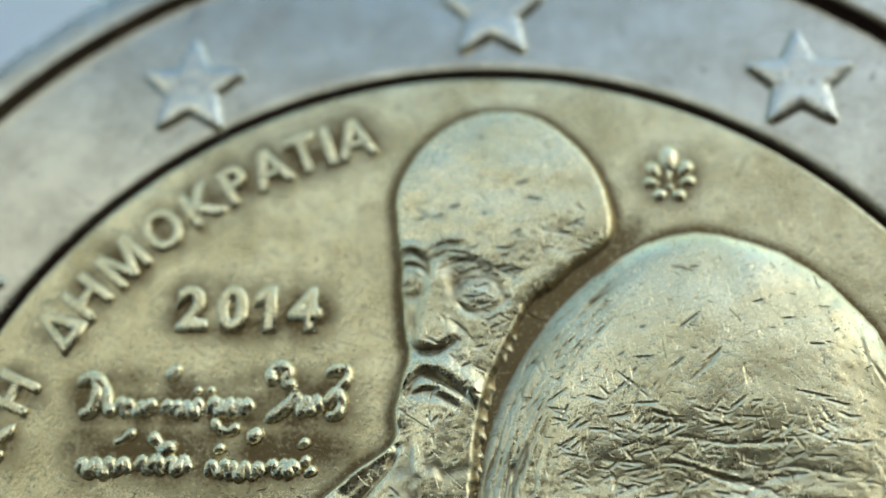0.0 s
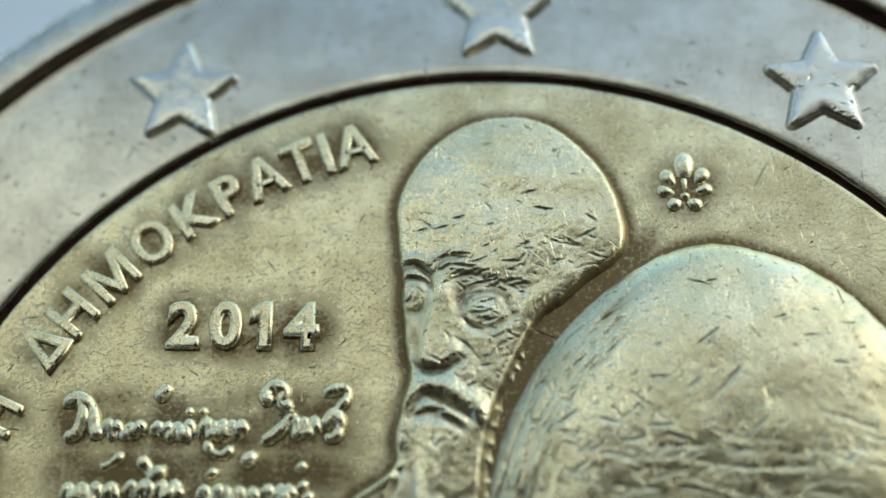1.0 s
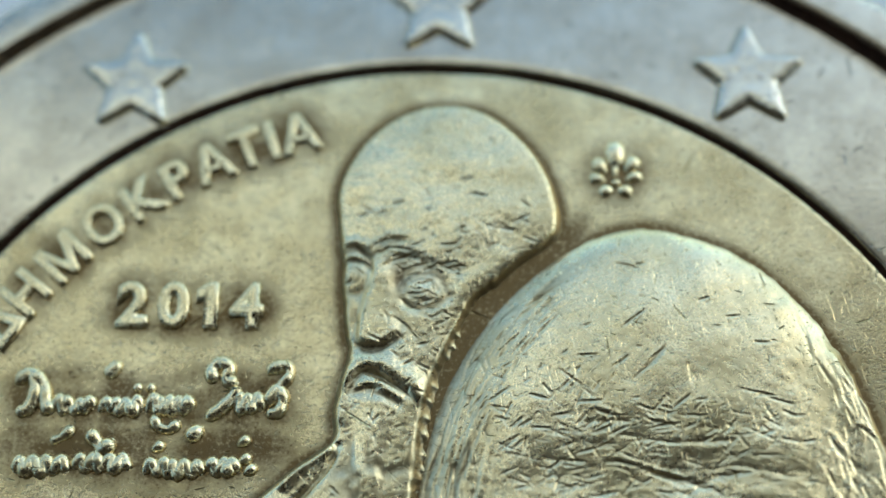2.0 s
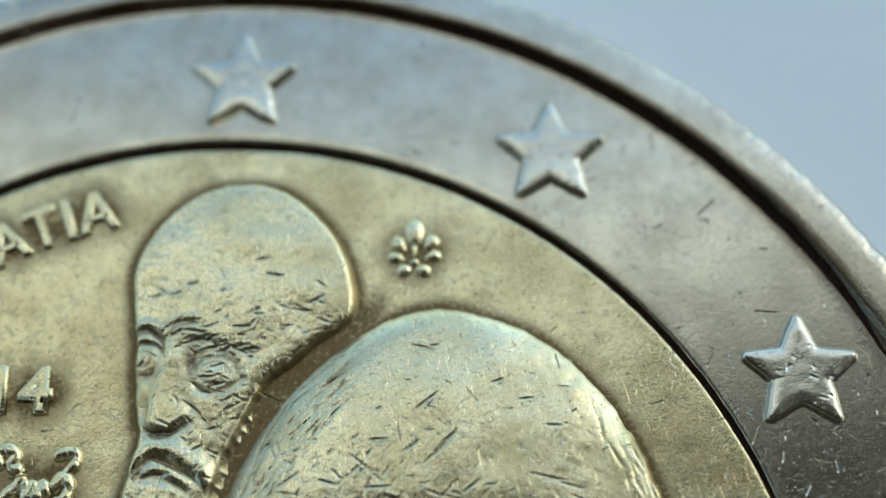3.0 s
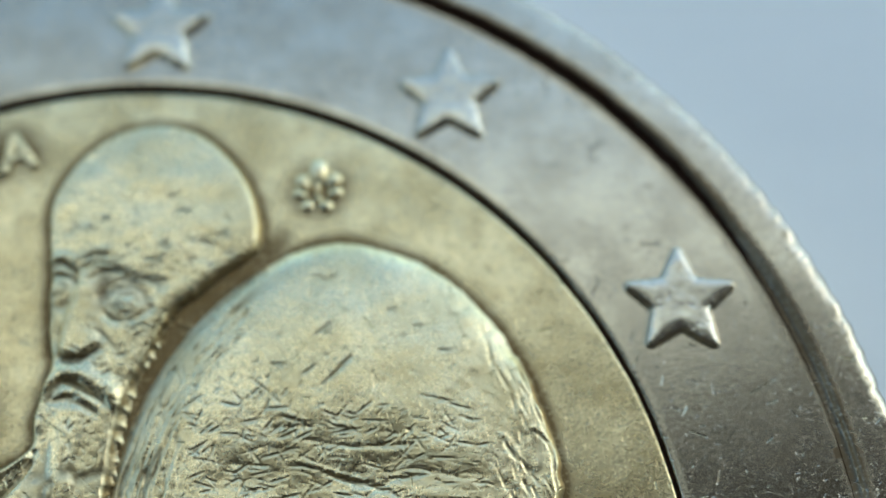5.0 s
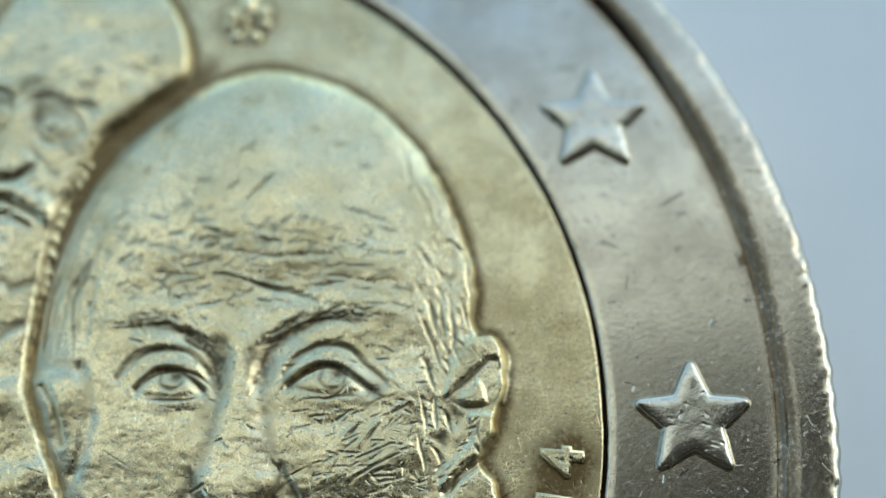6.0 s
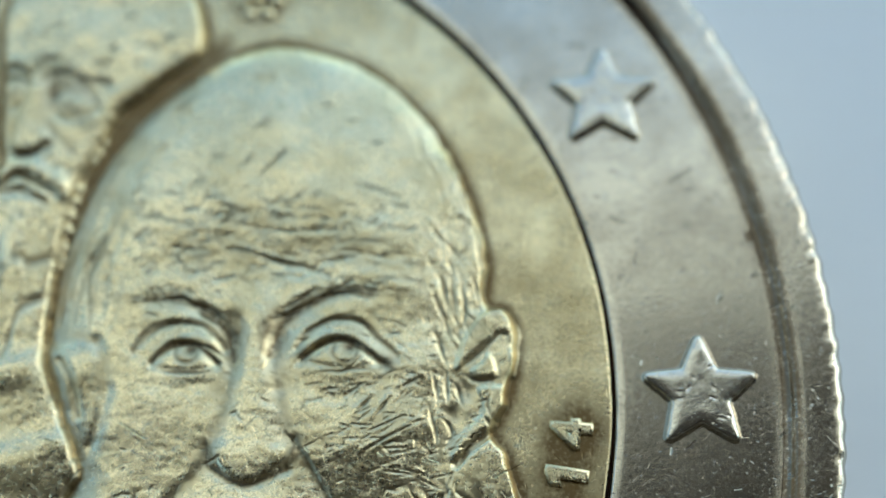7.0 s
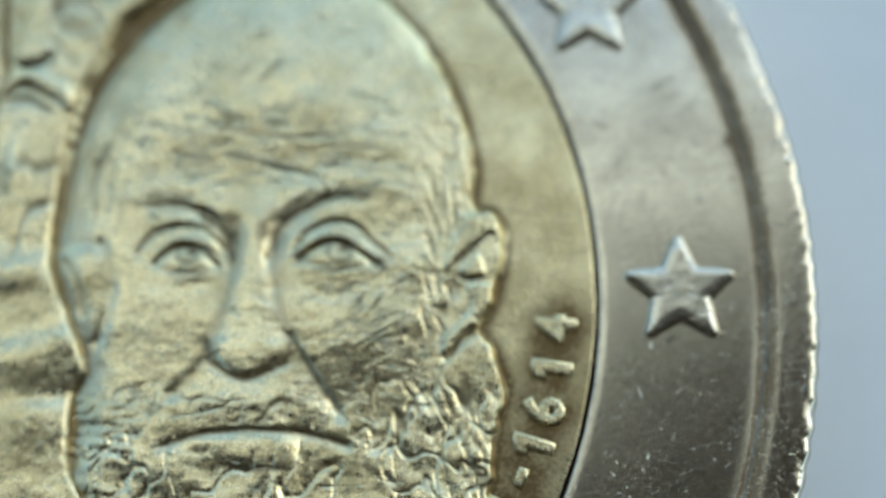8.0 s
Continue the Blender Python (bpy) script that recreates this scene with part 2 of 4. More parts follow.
class Relief:
    """A struck relief as a height over a fine grid, in mm."""

    def __init__(self, x0, x1, y0, y1, pitch):
        self.xs, self.ys = np.arange(x0, x1, pitch), np.arange(y0, y1, pitch)
        self.X, self.Y = np.meshgrid(self.xs, self.ys)
        self.Z = np.zeros(self.X.shape)
        # T: brown amount; some is tarnish, in creases it is mostly painted shade
        self.T = np.zeros(self.X.shape)
        self.pitch = pitch
        self.gain = 1.0
        self.face = np.ones(self.X.shape)
        # hand-cut unevenness: lines wander and swell
        self.XW = self.X + 0.05 * value_noise(self.X * 2.2, self.Y * 2.2, 71) + 0.010 * value_noise(self.X * 8, self.Y * 8, 72)
        self.YW = self.Y + 0.05 * value_noise(self.X * 2.2, self.Y * 2.2, 73) + 0.010 * value_noise(self.X * 8, self.Y * 8, 74)
        self.swell = np.clip(0.9 + 0.7 * value_noise(self.X * 3, self.Y * 3, 75), 0.4, 1.4)

    def window(self, x0, x1, y0, y1):
        i0, i1 = np.searchsorted(self.ys, (y0, y1))
        j0, j1 = np.searchsorted(self.xs, (x0, x1))
        return slice(i0, i1), slice(j0, j1)

    def ridge(self, points, width, amount, steps=5):
        """A rounded ridge (amount over 0) or crease along a smooth line."""
        line = spline(points, False, steps)
        pad = 3 * width
        w = self.window(line[:, 0].min() - pad, line[:, 0].max() + pad, line[:, 1].min() - pad, line[:, 1].max() + pad)
        d = line_distance(self.XW[w], self.YW[w], line)
        self.Z[w] += amount * self.gain * self.swell[w] * np.exp(-(d / width) ** 2)
        # deep creases get their shade painted in as brown
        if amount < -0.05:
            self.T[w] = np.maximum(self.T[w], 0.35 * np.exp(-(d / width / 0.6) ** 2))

    def fold(self, points, left, right, amount, mask=1.0, dark=0.5, steps=5):
        """A ridge or crease with its own width on either side of the line."""
        line = spline(points, False, steps)
        d = sided_distance(self.XW, self.YW, line)
        g = np.exp(-(d / np.where(d > 0, left, right)) ** 2) * mask
        self.Z += amount * self.swell * g
        # dark: how much shade is painted into the colour along the crease
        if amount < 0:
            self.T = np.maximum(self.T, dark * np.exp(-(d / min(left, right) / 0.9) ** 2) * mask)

    def cut(self, points, width, depth, dark=0.6, lip=0.2, steps=5):
        """A crisp V-shaped cut along a smooth line, with a lip thrown up on its left."""
        line = spline(points, False, steps)
        pad = 4 * width
        w = self.window(line[:, 0].min() - pad, line[:, 0].max() + pad, line[:, 1].min() - pad, line[:, 1].max() + pad)
        d = sided_distance(self.XW[w], self.YW[w], line)
        reach = 0.35 * np.linalg.norm(np.diff(line, axis=0), axis=1).sum()
        ends = np.minimum(*(np.hypot(self.XW[w] - x, self.YW[w] - y) for x, y in (line[0], line[-1])))
        fade = 0.25 + 0.75 * np.clip(ends / reach, 0, 1)
        g = fade * np.clip(1 - abs(d) / (width * fade * self.swell[w]), 0, 1)
        self.Z[w] += depth * self.swell[w] * (lip * np.exp(-((d - 1.6 * width) / width) ** 2) - g)
        # shade of the cut's walls, put into the colour
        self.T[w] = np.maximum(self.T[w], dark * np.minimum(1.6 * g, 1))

    def plate(self, points, amount, edge):
        """A raised plate with its own steep edge."""
        line = spline(points, True, 4)
        self.Z += amount * step(inside_distance(self.XW, self.YW, line) / edge)

    def bump(self, x, y, sx, sy, amount, turn=0.0):
        c, s = math.cos(radians(turn)), math.sin(radians(turn))
        u, v = (self.X - x) * c + (self.Y - y) * s, -(self.X - x) * s + (self.Y - y) * c
        self.Z += amount * self.gain * np.exp(-(u / sx) ** 2 - (v / sy) ** 2)

    def scratch(self, x, y, length, turn, width, depth):
        dx, dy = 0.5 * length * math.cos(turn), 0.5 * length * math.sin(turn)
        pad = 4 * width
        w = self.window(x - abs(dx) - pad, x + abs(dx) + pad, y - abs(dy) - pad, y + abs(dy) + pad)
        X, Y = self.X[w], self.Y[w]
        if X.size == 0:
            return
        u = ((X - x) * dx + (Y - y) * dy) / (dx * dx + dy * dy)
        v = (-(X - x) * dy + (Y - y) * dx) / math.hypot(dx, dy)
        taper = np.clip(1 - u * u, 0, 1)
        taper = taper * self.face[w]
        cut = np.exp(-(v / width) ** 2)
        self.Z[w] += taper * depth * (0.3 * np.exp(-((v - 1.6 * width) / width) ** 2) - cut)
        self.T[w] = np.maximum(self.T[w], np.minimum(depth * 18, 0.6) * taper * cut ** 2)

    def worn(self, seed, count, x0, x1, y0, y1, lean, spread):
        """Nicks of all sizes: very many tiny, few long."""
        rng = random.Random(seed)
        for k in range(count):
            size = rng.random() ** 5
            self.scratch(rng.uniform(x0, x1), rng.uniform(y0, y1), 0.03 + 0.30 * size, rng.gauss(lean, spread), 0.010 + 0.008 * size, rng.uniform(0.004, 0.012) + 0.018 * size)

    def soften(self, times):
        """Wears the relief smooth."""
        for k in range(times):
            z = np.pad(self.Z, 1, mode="edge")
            self.Z = 0.25 * z[1:-1, 1:-1] + 0.125 * (z[:-2, 1:-1] + z[2:, 1:-1] + z[1:-1, :-2] + z[1:-1, 2:]) + 0.0625 * (z[:-2, :-2] + z[:-2, 2:] + z[2:, :-2] + z[2:, 2:])

    def build(self, name, inside, mat, parent, label, m=(1, 0, 0, 0, 1, 0)):
        keep = inside > -0.06
        index = -np.ones(self.X.shape, int)
        index[keep] = np.arange(keep.sum())
        verts = np.stack([*settle(self.X[keep], self.Y[keep], m), self.Z[keep]], 1) * MM
        q = np.stack([index[:-1, :-1], index[:-1, 1:], index[1:, 1:], index[1:, :-1]], -1).reshape(-1, 4)
        q = q[(q >= 0).all(1)]
        ob = mesh_object(name, verts.tolist(), q.tolist(), mat, parent, label)
        at = ob.data.attributes.new("tarnish_and_shade", "FLOAT", "POINT")
        at.data.foreach_set("value", self.T[keep].astype(np.float32))
        return ob


# ---- structure: ground, and unseen roof and walls added to shape reflections ----
bm = bmesh.new()
bmesh.ops.create_grid(bm, x_segments=40, y_segments=40, size=400.0)
me = bpy.data.meshes.new("ground")
bm.to_mesh(me)
bm.free()
me.materials.append(EARTH)
tagged(new("ground", me), "pale sandy ground reaching to the horizon", "ground", kind="structure")
# out-of-view sunlit canvas, added so that flat metal mirrors something bright
me = bpy.data.meshes.new("ceiling")
me.from_pydata([(-1.4, 0.1, 2.45), (1.75, 0.1, 2.45), (1.75, 0.76, 2.40), (-0.12, 0.75, 2.40), (-0.55, 0.82, 2.39), (-1.4, 0.88, 2.39)], [], [(0, 1, 2, 3, 4, 5)])
me.materials.append(CANVAS)
tagged(new("ceiling", me), "unseen white canvas awning, added as a bright reflection", "awning", kind="structure")
# unseen dark slab, added so slopes facing south mirror dark
tagged(block("shade_eave", (-2.6, -1.6, 2.25), (3.2, 0.1, 2.40), SHADE_PANEL), "unseen dark slab overhead, added to darken reflections", "ceiling", kind="structure")
# added dark panels in place of the camera holder's dark reflection
for name, x0, x1, y1 in (("shade_panel_1", -0.62, -0.30, 0.34), ("shade_panel_2", -0.30, 0.04, 0.29), ("shade_panel_3", 0.04, 0.30, 0.47), ("shade_panel_4", 0.30, 0.85, 0.55)):
    tagged(block(name, (x0, 0.1, 2.25), (x1, y1, 2.35), SHADE_PANEL), "unseen dark panel overhead, added to darken reflections", "ceiling", kind="structure")
# three walls out of view, added only for what the metal mirrors
tagged(block("wall_south", (-3.0, -1.8, 0.0), (6.0, -1.6, 2.6), PLASTER), "unseen dark brown wall, added for dark southern reflections", "wall", kind="structure")
tagged(block("wall_east", (3.2, -1.6, 0.0), (3.4, 3.5, 1.2), SAND_PLASTER), "unseen sand-coloured wall, added to block low eastern glare", "wall", kind="structure")
tagged(block("wall_west", (-2.8, -1.6, 0.0), (-2.6, 3.5, 1.4), WHITE_PLASTER), "unseen pale wall, added for pale western reflections", "wall", kind="structure")

# ---- table ----
table = tagged(new("table"), "pale blue-grey painted table with a smooth top", "table")
block("tabletop", (-0.60, -0.45, TABLE - 0.03), (0.60, 0.45, TABLE), TABLE_PAINT, table, 0.004)
for sx in (-1, 1):
    for sy in (-1, 1):
        block("leg", (sx * 0.54 - 0.025, sy * 0.39 - 0.025, 0.0), (sx * 0.54 + 0.025, sy * 0.39 + 0.025, TABLE - 0.03), LEG_PAINT, table, 0.004)

# ---- coin ----
def settle(x, y, m):
    """Moves a struck design to its place on the die, by a small skew and shift (mm)."""
    return m[0] * x + m[1] * y + m[2], m[3] * x + m[4] * y + m[5]


ON_FIGURE = (0.986, 0.026, -0.22, -0.009, 0.972, 0.15)
ON_HEAD = (1.018, 0.028, -0.39, -0.009, 0.977, 0.063)
ON_LETTERS = (0.968, 0.041, -0.377, -0.013, 0.958, 0.236)
ON_DATES = (1.033, 0.017, -0.476, -0.009, 1.0, 0.028)
ON_PALMETTE = (0.996, 0.021, -0.193, -0.006, 0.977, 0.114)

coin = tagged(new("coin"), "worn two-tone metal coin with a golden centre and silver star ring", "coin")
coin.location = (0, 0, FIELD)
BLANK = Vector((-0.205, 0.033, 0.0))  # the blank lay a little off the die's centre (mm)

R_STAR, STAR = 10.48, 0.985


def ring_wobble(i, a):
    if i in (19, 20, 21, 22):
        reed = 0.5 + 0.5 * math.sin(a * 180)
        chip = 0.018 * noise.noise((130 * math.cos(a), 130 * math.sin(a), 6.0 + i)) - 0.035 * max(0.0, noise.noise((36 * math.cos(a), 36 * math.sin(a), 9.0)) - 0.35)
        return 0.10 * math.cos(a) - 0.025 * reed + 0.02 * noise.noise((9 * math.cos(a), 9 * math.sin(a), 1.0)), 0.03 * noise.noise((45 * math.cos(a), 45 * math.sin(a), 4.0)) + chip
    if i in (12, 13, 14):
        return 0.05 * math.cos(a) + 0.03 * noise.noise((8 * math.cos(a), 8 * math.sin(a), 2.0)), 0.008 * noise.noise((20 * math.cos(a), 20 * math.sin(a), 5.0))
    if i > 11:
        return (0.05 if i < 16 else 0.10) * math.cos(a), 0.0
    if i in (1, 2):
        return 0.012 * noise.noise((30 * math.cos(a), 30 * math.sin(a), 3.0)), 0.0
    return 0.0, 0.0


def rim_tarnish_shade(r, a):
    """Tarnish and painted dark reflection under the rim, slightly stronger on the upper arc."""
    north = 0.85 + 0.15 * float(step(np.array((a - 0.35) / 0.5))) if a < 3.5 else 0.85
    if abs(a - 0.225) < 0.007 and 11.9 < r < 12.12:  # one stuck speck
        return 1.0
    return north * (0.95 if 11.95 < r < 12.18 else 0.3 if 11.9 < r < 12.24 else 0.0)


RING = [(9.32, -2.0), (9.33, -0.18), (9.342, -0.030), (9.36, -0.009), (9.39, -0.001), (9.50, 0.0), (9.65, 0.0), (10.6, 0.0), (11.70, 0.0), (11.82, 0.0), (11.92, 0.003), (12.00, 0.012),
        (12.045, 0.04), (12.085, 0.098), (12.12, 0.150), (12.155, 0.167), (12.25, 0.1715), (12.58, 0.172), (12.70, 0.168), (12.775, 0.152), (12.83, 0.11), (12.865, 0.02), (12.875, -0.2), (12.875, -1.8), (12.7, -2.04), (9.6, -2.04)]
ring = lathe("ring", RING, 2160, NICKEL, coin, ring_wobble, True, "silver-coloured outer ring with a raised rim", rim_tarnish_shade)


RIM_R, RIM_Z = [p[0] for p in RING[8:18]], [p[1] for p in RING[8:18]]
RIM_STRIP = [(11.94, 0.0), (12.00, 0.0), (12.035, 0.0), (12.065, 0.0), (12.10, 0.0), (12.14, 0.0)]


def rim_dirt_shade(i, a):
    """A strip of dirt on the rim's inner slope, widened on the upper left arc to paint its dark reflection."""
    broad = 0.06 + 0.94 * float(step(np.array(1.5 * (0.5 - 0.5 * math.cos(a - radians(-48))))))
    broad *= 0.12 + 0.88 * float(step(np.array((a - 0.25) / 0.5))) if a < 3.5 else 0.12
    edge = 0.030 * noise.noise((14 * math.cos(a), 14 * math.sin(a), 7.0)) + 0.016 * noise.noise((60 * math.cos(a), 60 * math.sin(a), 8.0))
    r = 11.99 + (RIM_STRIP[i][0] - 11.99) * broad + (edge if i in (0, 5) else 0.3 * edge)
    return r - RIM_STRIP[i][0], float(np.interp(r, RIM_R, RIM_Z)) + 0.007 - (0.009 if i in (0, 5) else 0.0)


# grime line, broadened to stand in for the slope's dark reflection
grime = lathe("rim_grime_shade", RIM_STRIP, 1440, GRIME, coin, rim_dirt_shade, label="thin dark brown line of grime and painted shade under the rim")
joint = lathe("joint", [(9.20, -0.07), (9.235, -0.10), (9.315, -0.10), (9.327, -0.03)], 360, GRIME, coin, label="dark grime in the joint between ring and centre")
for piece in (ring, grime, joint):
    piece.location = BLANK * MM

# ---- stars ----


def star_outline():
    pts = []
    for k in range(10):
        r = 0.88 * STAR if k % 2 == 0 else 0.41 * STAR
        a = math.pi / 2 + math.pi * k / 5
        pts.append((r * math.cos(a), r * math.sin(a)))
    return pts


def make_star():
    s = Relief(-1.1, 1.1, -1.1, 1.1, 0.016)
    d = inside_distance(s.X, s.Y, star_outline()) + 0.105 + 0.02 * value_noise(s.X * 6, s.Y * 6, 62) + 0.012
    s.Z = -0.03 + 0.140 * step((d + 0.02) / 0.085) + 0.030 * (1 - (1 - np.clip(d / 0.24, 0, 1)) ** 2)
    s.soften(3)
    s.Z += (0.010 * value_noise(s.X * 2.5, s.Y * 2.5, 60) + 0.004 * value_noise(s.X * 6, s.Y * 6, 61)) * step(d / 0.1)
    rng = random.Random(3)
    for k in range(34):
        s.scratch(rng.uniform(-0.7, 0.7), rng.uniform(-0.7, 0.6), rng.uniform(0.05, 0.2), rng.gauss(0.3, 0.8), 0.018, rng.uniform(0.004, 0.012))
    return s.build("star", d, NICKEL_STAR, coin, "raised five-pointed star")


first_star = make_star()
for k in range(12):
    a = radians(30 * k)
    st = first_star if k == 0 else new("star", first_star.data)
    st.parent = coin
    tagged(st, "raised five-pointed star")
    st.location = (R_STAR * math.sin(a) * MM, R_STAR * math.cos(a) * MM, 0)

# ---- lettering ----


ONE = [(-0.06, -0.35), (0.06, -0.35), (0.06, 0.35), (-0.03, 0.35), (-0.20, 0.24), (-0.20, 0.13), (-0.06, 0.20)]


def glyph(name, text, size, x, y, turn, mat, weight=0.02, high=0.07, squeeze=1.0):
    """One raised character, centred at x, y (mm) with cap height size."""
    if text == "1":      # the one has a flag, cut as an outline of its own
        cu = bpy.data.curves.new(name, "CURVE")
        cu.dimensions, cu.fill_mode = "2D", "BOTH"
        line = cu.splines.new("POLY")
        line.points.add(len(ONE) - 1)
        for p, (px, py) in zip(line.points, ONE):
            p.co = (px, py, 0, 1)
        line.use_cyclic_u = True
    else:
        cu = bpy.data.curves.new(name, "FONT")
        cu.body = text
        cu.size = 1.0
        cu.align_x, cu.align_y = "CENTER", "CENTER"
    cu.resolution_u = 4
    tmp = new(name, cu)
    k = size / 0.70
    cu.extrude = high * 0.5 / k
    cu.bevel_depth = (0.03 + weight) / k
    cu.bevel_resolution = 2
    dg = bpy.context.evaluated_depsgraph_get()
    me = bpy.data.meshes.new_from_object(tmp.evaluated_get(dg))
    bpy.data.objects.remove(tmp)
    co = [v.co.copy() for v in me.vertices]
    cx = (min(c.x for c in co) + max(c.x for c in co)) / 2
    cy = (min(c.y for c in co) + max(c.y for c in co)) / 2
    me.transform(Matrix.Diagonal((k * squeeze * MM, k * MM, k * MM, 1)) @ Matrix.Translation((-cx, -cy, 0)))
    me.materials.clear()
    me.materials.append(mat)
    me.polygons.foreach_set("use_smooth", [True] * len(me.polygons))
    ob = new(name, me)
    ob.parent = coin
    ob.matrix_basis = pose(x * MM, y * MM, 0.01 * MM, 0, 0, turn)
    return ob


LETTER_R = 8.49
LETTERS = [("K", 71.8), ("Η", 66.4), ("Δ", 57.5), ("Η", 52.9), ("Μ", 47.1), ("Ο", 41.3), ("K", 35.7), ("P", 31.3), ("Α", 26.9), ("Τ", 22.6), ("Ι", 19.5), ("Α", 16.2)]
marks = []
for ch, ang in LETTERS:
    a = radians(ang)
    x, y = settle(-LETTER_R * math.sin(a), LETTER_R * math.cos(a), ON_LETTERS)
    glyph("letter", ch, 0.63, x, y, ang, GOLD_RELIEF, 0.014)
    marks.append((x, y, 0.55))
for ch, x in (("2", -4.89), ("0", -4.19), ("1", -3.62), ("4", -2.95)):
    x, y = settle(x, 4.94, ON_LETTERS)
    glyph("digit", ch, 0.68, x, y, 0, GOLD_RELIEF, 0.034)
    marks.append((x, y, 0.58))
for ch, ang in (("1", -25.0), ("-", -20.9), ("1", -17.4), ("6", -13.2), ("1", -8.7), ("4", -4.0)):
    a = radians(ang)
    x, y = settle(8.62 * math.cos(a), 8.62 * math.sin(a), ON_DATES)
    glyph("digit" if ch != "-" else "dash", ch, 0.62, x, y, ang + 90, GOLD_RELIEF, 0.02)
    marks.append((x, y, 0.62))


def stroke(name, points, width, high, parent, label=""):
    """A raised rounded stroke along a smooth line, in mm."""
    width, high = 1.65 * width, 1.6 * high
    line = spline([settle(*p, ON_LETTERS) for p in points], False, 7)
    n = len(line)
    verts, faces = [], []
    ring = 9
    for i, (x, y) in enumerate(line):
        t = line[min(i + 1, n - 1)] - line[max(i - 1, 0)]
        t = t / (np.hypot(*t) + 1e-9)
        nx, ny = -t[1], t[0]
        end = min(i, n - 1 - i)
        s = (0.25, 0.62, 0.85, 0.96, 1.0)[min(end, 4)] * (1 + 0.38 * noise.noise((x * 5, y * 5, 0.0)))
        for k in range(ring):
            b = math.pi * k / (ring - 1)
            verts.append(((x + nx * width * s * math.cos(b)) * MM, (y + ny * width * s * math.cos(b)) * MM, (high * s * math.sin(b) - 0.012) * MM))
    for i in range(n - 1):
        for k in range(ring - 1):
            faces.append((i * ring + k, i * ring + k + 1, (i + 1) * ring + k + 1, (i + 1) * ring + k))
    faces.append(tuple(range(ring)))
    faces.append(tuple(reversed(range((n - 1) * ring, n * ring))))
    return mesh_object(name, verts, faces, GOLD_RELIEF, parent, label)


def petal(x, y, length, width, turn, high):
    verts, faces = [], []
    n, m = 14, 6
    for j in range(m + 1):
        e = 0.5 * math.pi * j / m
        for i in range(n):
            b = 2 * math.pi * i / n
            u, v = 0.5 * length * math.cos(b) * math.cos(e), 0.5 * width * math.sin(b) * math.cos(e) * (1 + 0.25 * math.cos(b))
            c, s = math.cos(radians(turn)), math.sin(radians(turn))
            verts.append(((x + u * c - v * s) * MM, (y + u * s + v * c) * MM, (high * math.sin(e) - 0.012) * MM))
    for j in range(m):
        for i in range(n):
            faces.append((j * n + i, j * n + (i + 1) % n, (j + 1) * n + (i + 1) % n, (j + 1) * n + i))
    return verts, faces


def bead(x, y, length, width, turn, high):
    v, f = petal(*settle(x, y, ON_LETTERS), length, width, turn, high)
    return mesh_object("script_dot", v, f, GOLD_RELIEF, coin, SIGN)


# two lines of unreadable cursive, as looping raised strokes
rng = random.Random(5)


def squiggle(x0, x1, y, h, loops):
    pts = []
    for i in range(loops * 2 + 1):
        x = x0 + (x1 - x0) * i / (loops * 2)
        pts.append((x + rng.uniform(-0.03, 0.03), y + (0.5 if i % 2 else -0.5) * h * rng.uniform(0.6, 1.1)))
    return pts


SIGN = "raised cursive stroke, too worn to read"
stroke("script_stroke", [(-6.62, 3.05), (-6.42, 3.1), (-6.33, 3.4), (-6.42, 3.68), (-6.62, 3.6), (-6.45, 3.72), (-6.2, 3.5), (-6.12, 3.2), (-6.0, 3.02)], 0.075, 0.075, coin, SIGN)
stroke("script_stroke", squiggle(-6.0, -5.3, 3.17, 0.20, 4), 0.065, 0.07, coin, SIGN)
stroke("script_stroke", squiggle(-5.2, -4.5, 3.18, 0.22, 4), 0.065, 0.07, coin, SIGN)
stroke("script_stroke", squiggle(-4.4, -3.68, 3.2, 0.26, 5), 0.065, 0.07, coin, SIGN)
stroke("script_stroke", [(-4.3, 3.05), (-4.2, 2.85), (-4.0, 2.8), (-3.85, 2.95)], 0.06, 0.065, coin, SIGN)
stroke("script_stroke", [(-3.45, 2.98), (-3.2, 3.15), (-3.0, 3.4), (-2.95, 3.55)], 0.07, 0.075, coin, SIGN)
stroke("script_stroke", [(-3.3, 3.62), (-3.42, 3.78), (-3.3, 3.95), (-3.12, 3.85), (-3.15, 3.66), (-2.95, 3.58)], 0.08, 0.085, coin, SIGN)
stroke("script_stroke", squiggle(-3.0, -2.5, 3.25, 0.26, 3), 0.065, 0.07, coin, SIGN)
stroke("script_stroke", [(-2.45, 3.1), (-2.25, 3.12), (-2.18, 3.35), (-2.3, 3.5), (-2.42, 3.3), (-2.25, 3.55), (-2.12, 3.75), (-2.15, 3.9), (-2.35, 3.88), (-2.5, 3.78)], 0.07, 0.08, coin, SIGN)
stroke("script_stroke", [(-5.2, 3.66), (-5.08, 3.8), (-4.98, 3.95)], 0.07, 0.07, coin, SIGN)
for x in (-4.62, -4.4):
    bead(x, 3.49, 0.19, 0.17, 20, 0.10)
stroke("script_stroke", [(-5.95, 2.55), (-5.75, 2.65), (-5.6, 2.82)], 0.06, 0.06, coin, SIGN)
stroke("script_stroke", [(-5.35, 2.75), (-5.2, 2.6), (-5.05, 2.45), (-4.9, 2.62)], 0.08, 0.08, coin, SIGN)
stroke("script_stroke", [(-3.7, 2.62), (-3.6, 2.72), (-3.45, 2.86)], 0.07, 0.07, coin, SIGN)
